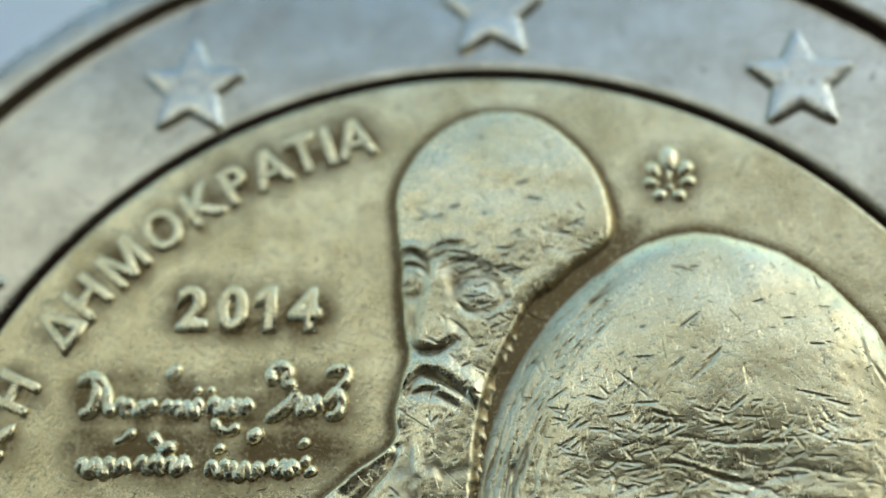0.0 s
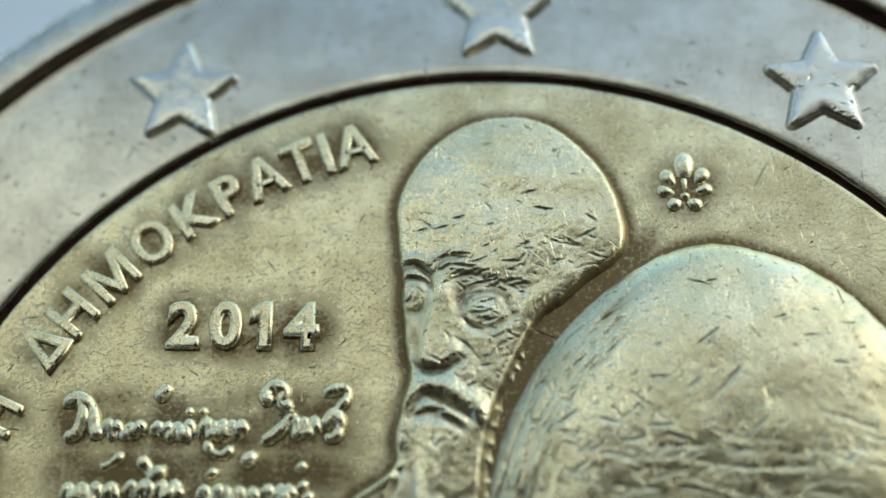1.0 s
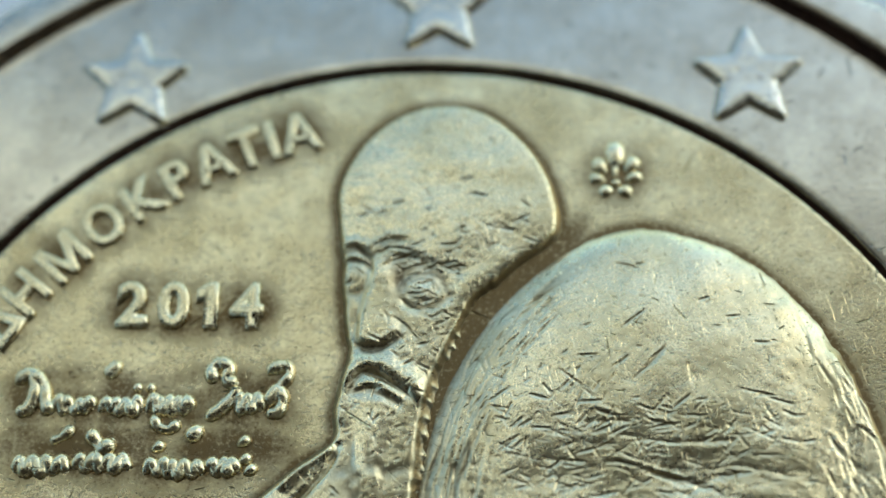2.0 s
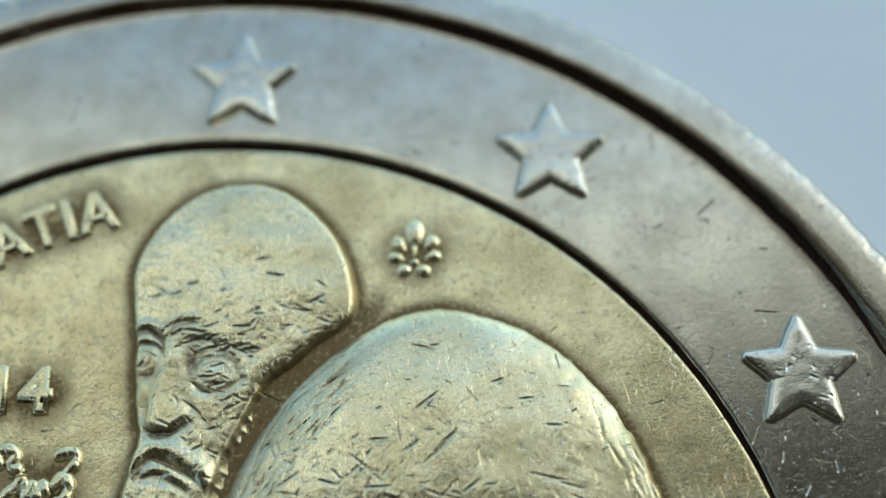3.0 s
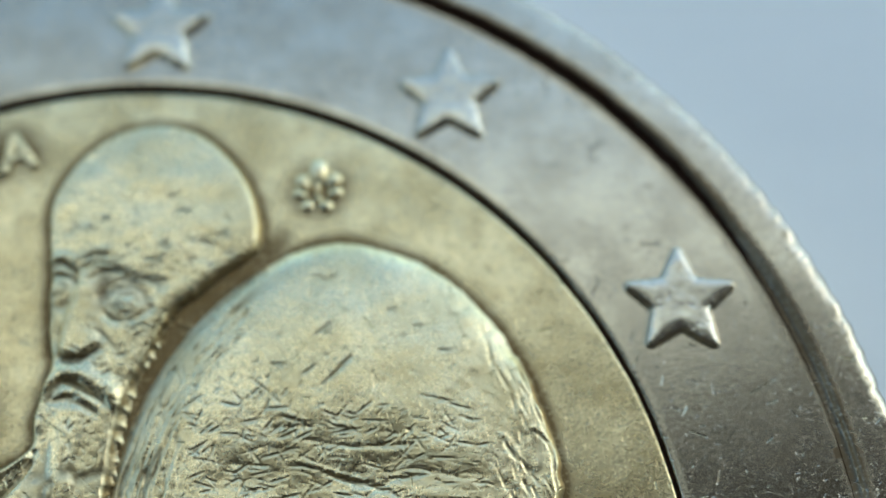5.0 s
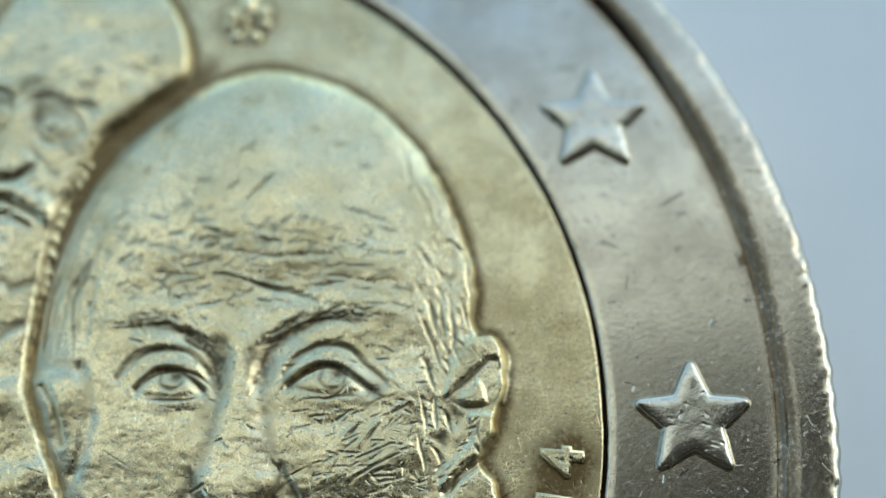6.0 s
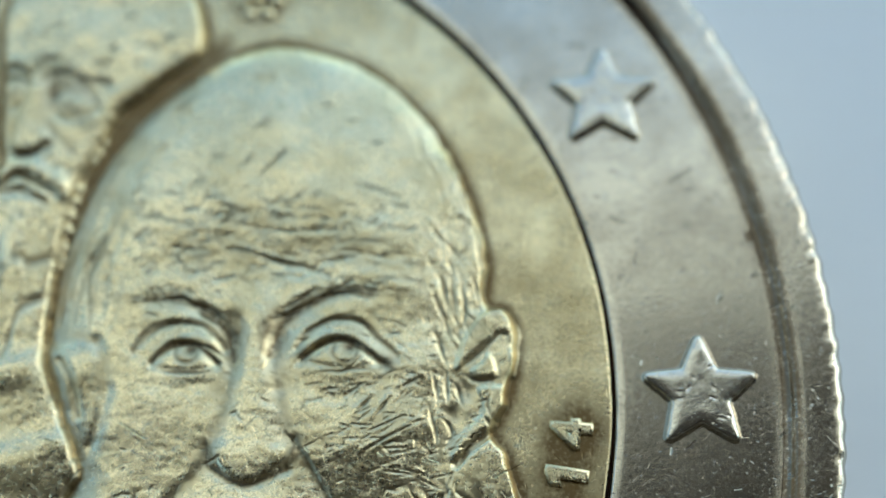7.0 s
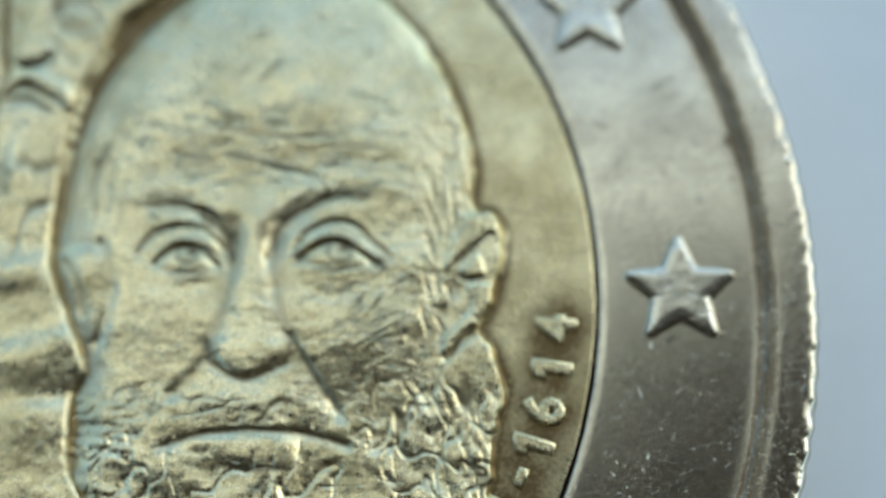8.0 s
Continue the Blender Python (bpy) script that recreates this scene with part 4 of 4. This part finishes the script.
h.fold([(1.88, 0.46), (2.18, 0.78), (2.45, 0.82), (2.74, 0.71), (3.0, 0.44)], 0.04, 0.09, -0.056, dark=0.95)
h.fold([(4.34, 0.54), (4.68, 0.86), (4.96, 0.90), (5.3, 0.78), (5.70, 0.44)], 0.04, 0.09, -0.060, dark=0.95)
h.fold([(1.92, 0.42), (2.23, 0.32), (2.68, 0.33), (2.98, 0.44)], 0.05, 0.04, -0.012, dark=0.15)
h.fold([(4.42, 0.48), (4.85, 0.39), (5.3, 0.40), (5.66, 0.48)], 0.05, 0.04, -0.013, dark=0.15)
h.fold([(1.95, 0.10), (2.3, 0.0), (2.75, 0.10)], 0.08, 0.16, -0.009, dark=0.0)
h.fold([(4.40, 0.10), (4.85, -0.10), (5.4, 0.02), (5.85, 0.3)], 0.10, 0.20, -0.011, dark=0.0)
for cx, cy, sx, sy in ((3.06, 0.98, 0.20, 0.32), (4.00, 1.02, 0.20, 0.34)):
    h.bump(cx, cy, sx, sy, -0.034)
# brown tarnish beside the bridge of the nose; nostril and eye-corner shade painted likewise
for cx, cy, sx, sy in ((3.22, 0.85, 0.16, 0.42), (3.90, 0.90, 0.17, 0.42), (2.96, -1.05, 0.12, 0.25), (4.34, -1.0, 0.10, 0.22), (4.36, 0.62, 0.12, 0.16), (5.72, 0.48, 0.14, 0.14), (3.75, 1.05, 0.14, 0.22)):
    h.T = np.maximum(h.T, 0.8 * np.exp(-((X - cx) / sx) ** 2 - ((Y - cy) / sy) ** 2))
# iris and pupil, lines at the outer corner
for cx, cy, k in ((2.48, 0.64, 0.80), (5.04, 0.68, 0.86)):
    ring_line = [(cx + 0.24 * k * math.cos(a), cy + 0.24 * k * math.sin(a)) for a in (2.6, 3.4, 4.2, 5.0, 5.8, 6.6)]
    h.fold(ring_line, 0.04, 0.04, -0.014, dark=0.55)
    h.bump(cx + 0.06, cy + 0.05, 0.13, 0.12, -0.045)
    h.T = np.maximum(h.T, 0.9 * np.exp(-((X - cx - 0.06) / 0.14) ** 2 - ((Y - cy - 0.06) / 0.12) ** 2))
for pts in ([(5.80, 0.86), (6.02, 0.70)], [(5.92, 0.62), (6.15, 0.46)], [(5.78, 1.2), (6.02, 1.06)], [(5.85, 0.25), (6.1, 0.16)], [(4.75, 0.03), (5.0, 0.06)], [(5.15, 0.10), (5.42, 0.13)]):
    h.cut(pts, 0.026, 0.014, 0.35)
# hairs of the brows
for pts in ([(3.80, 1.21), (4.07, 1.32), (4.28, 1.50)], [(4.00, 1.40), (4.28, 1.60), (4.50, 1.74)], [(4.26, 1.47), (4.59, 1.65), (4.95, 1.68), (5.34, 1.60)], [(4.55, 1.60), (4.80, 1.76), (5.12, 1.74)],
            [(1.90, 1.56), (2.30, 1.62), (2.52, 1.50)], [(2.26, 1.54), (2.59, 1.46), (2.88, 1.36), (3.16, 1.06)], [(2.50, 1.40), (2.80, 1.22), (3.02, 1.08)]):
    h.cut(pts, 0.05, 0.034, 0.85, 0.3)
# nose
under = -1.58 + 0.42 * ((X - 3.61) / 0.55) ** 2
wide = 0.26 + 0.13 * np.clip(1.0 - Y, 0, 2.4)
h.Z += (0.030 + 0.026 * step((1.0 - Y) / 2.2)) * np.exp(-abs((X - 3.60) / wide) ** 2.6) * step((Y - under) / 0.15) * step((2.0 - Y) / 1.2)
h.bump(3.60, -1.15, 0.34, 0.30, 0.020)
h.bump(3.14, -1.05, 0.20, 0.20, 0.034)
h.bump(4.12, -1.03, 0.22, 0.22, 0.034)
h.fold([(2.92, -0.95), (2.97, -1.22), (3.22, -1.42), (3.42, -1.55), (3.62, -1.60), (3.90, -1.50), (4.22, -1.34)], 0.05, 0.10, -0.026, dark=0.7)
h.fold([(4.30, -0.80), (4.38, -1.05), (4.24, -1.28)], 0.08, 0.06, -0.020)
h.fold([(4.28, -0.85), (4.57, -1.26), (4.80, -1.60), (5.16, -2.08)], 0.055, 0.24, -0.042, dark=0.7)
h.fold([(3.0, -1.24), (2.66, -1.60), (2.38, -1.84)], 0.20, 0.10, -0.022, dark=0.2)
h.fold([(3.28, 0.90), (3.24, 0.25), (3.14, -0.45), (2.98, -0.92)], 0.16, 0.12, -0.018, dark=0.35)
h.fold([(3.90, 0.90), (3.98, 0.15), (4.12, -0.45), (4.26, -0.86)], 0.12, 0.16, -0.018, dark=0.35)
# cheeks; below a break the near cheek falls away
fall = np.clip(-1.25 + 0.36 * (X - 4.4) - Y, 0, 1.3) * step((X - 4.2) / 0.5) * step((6.9 - X) / 0.6)
h.Z -= 0.082 * fall
h.bump(5.5, -0.6, 0.8, 0.7, 0.022)
h.bump(2.0, -0.7, 0.7, 0.7, 0.018)
# moustache, mouth, chin
h.fold([(1.4, -2.6), (2.44, -2.20), (3.2, -1.98), (3.65, -1.95), (4.4, -2.02), (5.2, -2.45)], 0.26, 0.50, 0.030)
h.fold([(2.30, -2.74), (2.74, -2.60), (3.04, -2.50), (3.48, -2.47), (4.01, -2.46), (4.46, -2.49), (4.9, -2.54), (5.35, -2.68)], 0.05, 0.11, -0.048, dark=0.75)
h.bump(3.85, -2.88, 0.95, 0.28, 0.024)
h.fold([(3.4, -3.04), (3.8, -3.12), (4.3, -3.10)], 0.05, 0.10, -0.014)
tache = step(1 - abs(Y + 2.2 - 0.12 * abs(X - 3.6)) / 0.5) * step((X - 1.2) / 0.4) * step((5.6 - X) / 0.4)
h.Z += tache * (0.022 * value_noise(X * 4.5, Y * 5.5, 47) - 0.020 * curls(X * 2.6, Y * 2.8, 93) - 0.010 * curls(X * 5.5, Y * 5.5, 98))
# shade coloured in between the moustache tufts
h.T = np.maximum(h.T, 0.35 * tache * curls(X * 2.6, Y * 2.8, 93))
h.gain = 0.62
low = step((-2.7 - Y + 0.3 * abs(X - 3.7)) / 0.6)
h.Z += low * (0.06 * value_noise(X * 2 + Y, Y * 1.6, 32) + 0.02 * strands(X * 5 + 1.5 * Y, Y * 2.2, 33) - 0.025 * curls(X * 2.6, Y * 1.9, 94))
whisk = step((X - 5.3 + 0.35 * (Y + 1.7)) / 0.5) * step((-1.3 - Y) / 0.7)
h.Z += whisk * (0.042 * value_noise(X * 3 + 1.6 * Y, Y * 2.0 - X, 34) + 0.04 * strands(X * 5 + 2.0 * Y, Y * 2.6 - X, 35) - 0.032 * curls(X * 3.6 + 0.8 * Y, Y * 2.2, 95))
# likewise painted shade between the whiskers
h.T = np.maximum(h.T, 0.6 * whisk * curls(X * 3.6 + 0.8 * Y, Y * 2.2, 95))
wl = step((2.2 - X) / 0.6) * step((-1.6 - Y) / 0.6)
h.Z += wl * (0.05 * value_noise(X * 1.6, Y * 3 + X, 36) + 0.02 * strands(Y * 5 + X, X * 2, 46) - 0.02 * curls(X * 2, Y * 3, 96))
# ear and the side of the cheek
h.gain = 1.0
h.plate([(6.78, 0.42), (6.92, 0.94), (7.08, 1.24), (7.32, 1.44), (7.62, 1.50), (7.84, 1.20), (7.92, 0.75), (7.88, 0.18), (7.64, 0.28), (7.58, 0.98), (7.29, 0.80), (7.07, 0.56), (6.90, 0.34)], 0.055, 0.10)
h.plate([(7.28, 0.72), (7.40, 0.64), (7.47, 0.40), (7.48, 0.24), (7.17, 0.20), (7.00, 0.34), (7.16, 0.54)], 0.045, 0.10)
h.plate([(7.50, 0.14), (7.64, 0.04), (7.64, -0.34), (7.52, -0.60), (7.24, -0.72), (6.97, -1.10), (6.76, -1.10), (6.84, -0.80), (7.02, -0.52), (7.22, -0.26), (7.14, 0.08)], 0.040, 0.12)
h.cut([(6.86, 0.33), (7.07, 0.56), (7.29, 0.80), (7.56, 1.07)], 0.04, 0.030, 0.5, 0.0)
h.cut([(6.92, 0.30), (7.17, 0.17), (7.46, 0.20)], 0.035, 0.022, 0.5, 0.0)
h.cut([(7.20, -0.76), (7.05, -0.95), (6.93, -1.18)], 0.06, 0.040, 0.8, 0.0)
for cx, cy, sx, sy in ((6.97, 0.02, 0.13, 0.16), (6.80, -0.38, 0.12, 0.14), (6.78, -0.72, 0.09, 0.20)):
    h.bump(cx, cy, sx, sy, -0.030)
    h.T = np.maximum(h.T, 0.4 * np.exp(-((X - cx) / sx) ** 2 - ((Y - cy) / sy) ** 2))
# dark furrows with bright edges between the ear and the cheek
for pts in ([(6.43, 0.36), (6.50, 0.07), (6.55, -0.17)], [(6.41, -0.20), (6.50, -0.55), (6.54, -0.77), (6.55, -1.05)], [(6.60, -0.43), (6.72, -0.56), (6.82, -0.78)], [(6.82, 0.12), (6.90, -0.12), (6.96, -0.28)],
            [(6.66, 0.40), (6.67, 0.06), (6.70, -0.20)], [(7.40, 0.02), (7.34, -0.24), (7.42, -0.45)], [(7.26, -0.36), (7.40, -0.60)]):
    h.cut(pts, 0.04, 0.032, 0.6, 0.2)
for k in range(26):
    h.scratch(6.80 + 0.75 * (k % 13) / 13, -0.95 + 0.062 * k * ((k % 13) / 13), 0.16, 0.7 + 0.5 * math.sin(2.3 * k), 0.014, 0.018)
h.gain = 0.62
h.ridge([(6.85, -1.2), (7.1, -0.95), (7.42, -0.66)], 0.06, -0.10)
# hair locks over the temple
locks = step((X - 5.9 - 0.10 * (Y - 2)) / 0.6) * step((Y - 0.6) / 0.6) * step((5.0 - Y) / 1.2)
h.Z += locks * (0.006 * value_noise(X * 6.5 - 1.2 * Y, Y * 1.3, 37) + 0.006 * strands(X * 8 - 1.8 * Y, Y * 2.0, 38) - 0.006 * curls(X * 4.5 + 0.6 * Y, Y * 1.5, 97))
h.T = np.maximum(h.T, 0.3 * locks * curls(X * 4.5 + 0.6 * Y, Y * 1.5, 97))
for pts in ([(6.38, 1.80), (6.48, 1.50), (6.61, 1.21), (6.75, 0.83)], [(6.52, 2.20), (6.56, 1.80), (6.64, 1.45)], [(6.80, 2.20), (6.86, 1.80), (6.90, 1.40), (6.88, 1.02)], [(6.98, 2.15), (7.08, 1.84), (7.16, 1.46)],
            [(6.80, 3.08), (7.06, 2.83), (7.12, 2.40), (7.20, 1.94)], [(6.31, 2.95), (6.54, 2.60)], [(6.44, 1.11), (6.57, 0.72), (6.66, 0.44)], [(6.66, 2.05), (6.72, 1.60), (6.78, 1.20)], [(6.74, 3.70), (6.90, 3.30), (7.02, 3.02)],
            [(6.50, 4.30), (6.66, 3.95), (6.80, 3.62)]):
    h.cut(pts, 0.045, 0.032, 0.65, 0.25)
# combed strands from the temple down to the ear
rng = random.Random(37)
for k in range(56):
    y = rng.uniform(0.75, 5.6)
    x = float(np.interp(y, (0.7, 1.6, 2.3, 3.0, 3.6, 4.3, 4.98, 5.6), (6.85, 7.2, 7.2, 7.05, 6.85, 6.5, 6.05, 5.45))) - abs(rng.gauss(0, 0.42 if y < 3.8 else 0.18))
    h.scratch(x, y, rng.uniform(0.25, 0.62), -1.25 + (0.12 * (y - 3.6) if y > 3.6 else -0.1 * (y - 2.0)) + rng.gauss(0, 0.12), rng.uniform(0.016, 0.028), rng.uniform(0.009, 0.024))
# forehead: it falls away above the brows, with creases
h.Z -= 0.058 * (np.clip(3.4 - Y, 0, 1.2) - 0.8 * np.clip(2.1 - Y, 0, 1.2)) * step((X - 1.2) / 1.0) * step((5.6 - X) / 1.2)
crease = step((X - 1.8) / 0.8) * step((6.4 - X) / 0.8) * step((3.4 - Y) / 0.6) * step((Y - 1.6) / 0.5)
h.Z += crease * (0.010 * value_noise(X * 1.1, Y * 2.6 + 0.3 * X, 39) + 0.008 * value_noise(X * 3.4, Y * 7, 40))
h.Z -= crease * (0.004 * curls(X * 0.9 + 20, Y * 2.6 + 20, 99) + 0.005 * curls(X * 2.6 + 20, Y * 6.0 + 20, 100))
h.T = np.maximum(h.T, 0.15 * crease * curls(X * 0.8 + 20, Y * 3.0 + 20, 99))
for pts in ([(3.55, 2.36), (4.09, 2.16), (4.6, 2.02)], [(2.1, 2.52), (2.6, 2.48)], [(3.2, 2.9), (4.0, 2.82), (4.9, 2.84)], [(2.6, 3.1), (3.3, 3.15)], [(4.9, 2.45), (5.6, 2.3)], [(4.2, 1.95), (4.5, 2.2), (5.0, 2.3)]):
    h.ridge(pts, 0.040, -0.020)
# far ear and striated hair on the far side
h.bump(0.70, 0.25, 0.26, 0.50, 0.075, 25)
h.fold([(0.22, 0.86), (0.55, 0.93), (0.95, 0.86)], 0.10, 0.14, -0.022, dark=0.2)
h.fold([(0.98, 0.80), (1.15, 0.30), (1.22, -0.30), (1.05, -0.9)], 0.14, 0.10, -0.030, dark=0.1)
h.fold([(0.40, 0.55), (0.62, 0.20), (0.80, -0.45)], 0.05, 0.07, -0.040, dark=0.4)
hair = np.maximum(step((1.5 - X) / 0.6), step((0.85 - in2) / 0.45) * step((2.9 - X) / 1.2)) * step((Y - 0.8) / 0.8) * step((in2 - 0.02) / 0.15)
along = inside_distance(X, Y, outline2) * 9
tress = curls(along * 0.5 + 30, Y * 0.9 + 30, 103)
wisp = curls(along * 0.9 + 30, Y * 1.6 + 30, 104)
h.Z += hair * (0.028 * strands(along * 0.9, Y * 1.2, 41) - 0.016 * tress - 0.010 * wisp)
# dark gaps between the tresses, shaded by colour
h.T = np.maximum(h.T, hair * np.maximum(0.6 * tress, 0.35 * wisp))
# fine combed hair on the far flank, following the outline
rng = random.Random(41)
flank = spline([(1.7, 5.5), (1.3, 5.05), (0.85, 4.4), (0.40, 3.4), (0.18, 2.4), (0.16, 1.4)], False, 12)
for k in range(190):
    n = rng.randrange(1, len(flank) - 2)
    (ax, ay), (bx, by) = flank[n], flank[n + 1]
    way = math.atan2(by - ay, bx - ax)
    inward = rng.uniform(0.10, 0.85) ** 1.15
    h.scratch(ax - inward * math.sin(way), ay + inward * math.cos(way), rng.uniform(0.18, 0.60), way + rng.gauss(0, 0.10), rng.uniform(0.010, 0.016), rng.uniform(0.006, 0.018))
# sharp crumples across the forehead
for k in range(80):
    h.scratch(rng.uniform(1.5, 6.2), rng.uniform(1.9, 3.3), rng.uniform(0.10, 0.45), rng.gauss(0.0, 0.35), rng.uniform(0.010, 0.016), rng.uniform(0.008, 0.024))
for k in range(70):
    h.scratch(rng.uniform(1.3, 5.6), rng.gauss(3.1, 0.35), rng.uniform(0.12, 0.5), rng.choice((0.7, 0.7, -0.5, -0.9, 0.1)) + rng.gauss(0, 0.25), rng.uniform(0.012, 0.018), rng.uniform(0.010, 0.024))
# crinkled skin and nicks
h.Z += step(in2 / 0.3) * (0.022 * value_noise(X * 1.8, Y * 1.8, 42) + (0.003 + 0.003 * step((3.6 - Y) / 1.0)) * value_noise(X * 5.5, Y * 5.5, 43) + 0.003 * value_noise(X * 13 + 6 * Y, Y * 9, 44)) + step(in2 / 0.3) * step((3.4 - Y) / 1.5) * (0.004 * value_noise(X * 4 + 7 * Y, Y * 10 - 3 * X, 45) - 0.0015 * curls(X * 3 + 9, Y * 4.5 + 9, 102))
cheek = step(in2 / 0.3) * step((2.9 - Y) / 0.8) * step((X - 1.2) / 0.6)
h.Z += cheek * 0.0035 * value_noise(X * 9 + 3 * Y, Y * 10, 48)
# fine hairs of the brows and crosswise cuts on the near cheek
rng = random.Random(31)
for k in range(46):
    u = rng.random()
    h.scratch(3.85 + 1.6 * u, 1.18 + 0.62 * math.sin(0.2 + 1.7 * u) + rng.gauss(0, 0.07), rng.uniform(0.12, 0.28), 1.1 - 1.2 * u + rng.gauss(0, 0.3), 0.014, rng.uniform(0.012, 0.026))
    h.scratch(3.2 - 1.4 * u, 0.98 + 0.75 * math.sin(0.2 + 1.5 * u) + rng.gauss(0, 0.06), rng.uniform(0.10, 0.24), 2.1 + 1.0 * u + rng.gauss(0, 0.3), 0.014, rng.uniform(0.010, 0.022))
for k in range(90):
    h.scratch(rng.uniform(4.5, 6.8), rng.uniform(-2.0, 0.3), rng.uniform(0.12, 0.42), rng.choice((0.5, 0.5, 0.35, -0.5, 1.3)) + rng.gauss(0, 0.2), rng.uniform(0.010, 0.016), rng.uniform(0.006, 0.018))
h.worn(23, 320, 1.0, 7.4, -3.8, 6.2, -0.1, 0.6)
h.worn(24, 150, 1.2, 5.4, 1.7, 3.7, 0.0, 0.8)
h.worn(26, 160, 1.0, 2.8, 1.4, 4.2, 1.2, 0.8)
h.worn(25, 70, 4.0, 7.2, -2.4, 1.4, 0.35, 0.9)
for x, y, ln, turn in ((3.39, 4.83, 0.62, 0.7), (5.26, 3.62, 0.75, -0.2), (4.25, 3.93, 0.45, -1.4), (4.92, 4.89, 0.3, 0.15), (2.69, 4.2, 0.4, 0.05), (2.08, 3.63, 0.3, -0.9), (4.47, 5.18, 0.25, 0.4), (3.3, 5.75, 0.5, -0.25),
                       (5.75, -0.55, 0.8, 0.45), (5.9, -0.95, 0.5, 0.05), (6.0, -1.35, 0.6, -0.1), (5.2, 0.0, 0.5, 0.7), (3.4, -0.45, 0.3, -1.0)):
    h.scratch(x, y, 0.85 * ln, turn, 0.015, 0.022)
    h.scratch(x + 0.06, y - 0.05, 0.5 * ln, turn + 0.25, 0.011, 0.014)
for k in range(9):
    h.scratch(3.70 + 0.05 * (k - 4) * 0.35, 4.15 + 0.03 * (k - 4), 0.50 - 0.03 * abs(k - 4), 0.68 + 0.05 * (k % 3), 0.014, 0.014)
    h.scratch(3.75 + 0.09 * k, 2.30 - 0.025 * k + 0.04 * (k % 2), 0.30, -0.25 + 0.12 * (k % 3), 0.020, 0.026)
for pts in ([(5.44, -0.98), (5.88, -0.73), (6.29, -0.49)], [(5.72, -0.93), (5.98, -0.83)], [(5.30, -0.30), (5.48, -0.10)], [(5.55, -0.42), (5.80, -0.10)], [(6.0, 0.10), (6.25, 0.25)], [(5.9, -1.28), (6.3, -1.34)],
            [(2.80, 3.30), (3.10, 3.22)], [(3.70, 3.14), (3.92, 3.10)], [(3.05, 2.52), (3.30, 2.45), (3.50, 2.40)], [(3.60, 2.36), (3.95, 2.24), (4.25, 2.24)]):
    h.cut(pts, 0.035, 0.026, 0.7, 0.4)
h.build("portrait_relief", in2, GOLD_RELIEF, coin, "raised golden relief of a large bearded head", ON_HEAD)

# ---- golden centre ----


def centre_disc():
    radii = np.concatenate([np.arange(0, 9.05, 0.075), [9.10, 9.15, 9.175, 9.19, 9.195]])
    seg = 720
    ang = np.arange(seg) * 2 * math.pi / seg
    rr, aa = np.meshgrid(radii[1:], ang, indexing="ij")
    X, Y = rr * np.cos(aa), rr * np.sin(aa)
    edge = 0.012 * value_noise(aa * 14, rr * 0 + 1, 51) * (rr > 9.12)
    edge = edge + 0.085 * np.clip(np.cos(aa + 0.17), 0, 1) ** 2 * (rr > 9.08)  # struck a little off centre
    X, Y = X * (1 + edge / 9) + BLANK.x, Y * (1 + edge / 9) + BLANK.y
    Z = 0.012 * value_noise(X * 0.8 + 40, Y * 0.8 + 40, 52) + 0.005 * value_noise(X * 4 + 40, Y * 4 + 40, 53)
    Z[-3] -= 0.006
    Z[-2] -= 0.035
    Z[-1] -= 0.24
    # brown tarnish that has settled round the struck marks
    T = np.zeros(X.shape)
    for x, y, r in marks:
        T = np.maximum(T, 0.95 * np.exp(-(((X - x) ** 2 + (Y - y) ** 2) / (r * r)) ** 1.7))
    T = T * np.clip(0.85 + 0.9 * value_noise(X * 2.2 + 50, Y * 2.2 + 50, 54) + 0.5 * value_noise(X * 6 + 50, Y * 6 + 50, 55), 0.2, 1.0)
    line1, line2 = (np.stack(settle(o[:, 0], o[:, 1], m), 1) for o, m in ((outline1, ON_FIGURE), (outline2, ON_HEAD)))
    for line in (line1, line2):
        d = line_distance(X, Y, line, True)
        T = np.maximum(T, 0.95 * np.exp(-(d / 0.13) ** 2))
    T = np.maximum(T, 0.3 * np.exp(-(line_distance(X, Y, line2, True) / 0.55) ** 2) * step((X - 6.6) / 1.0) * np.clip(0.7 + value_noise(X * 2.5 + 70, Y * 2.5 + 70, 57), 0, 1))
    gap = np.exp(-(line_distance(X, Y, line1, True) / 0.5) ** 4 - (line_distance(X, Y, line2, True) / 0.5) ** 4)
    T = np.maximum(T, 0.9 * gap)
    verts = [(BLANK.x * MM, BLANK.y * MM, 0)] + (np.stack([X, Y, Z], -1).reshape(-1, 3) * MM).tolist()
    faces = [(0, 1 + k, 1 + (k + 1) % seg) for k in range(seg)]
    for i in range(len(radii) - 2):
        b, c = 1 + i * seg, 1 + (i + 1) * seg
        faces += [(b + k, c + k, c + (k + 1) % seg, b + (k + 1) % seg) for k in range(seg)]
    ob = mesh_object("centre", verts, faces, GOLD, coin, "golden-coloured centre with brown tarnish")
    at = ob.data.attributes.new("tarnish_and_shade", "FLOAT", "POINT")
    at.data.foreach_set("value", np.concatenate([[0.0], T.ravel()]).astype(np.float32))


centre_disc()
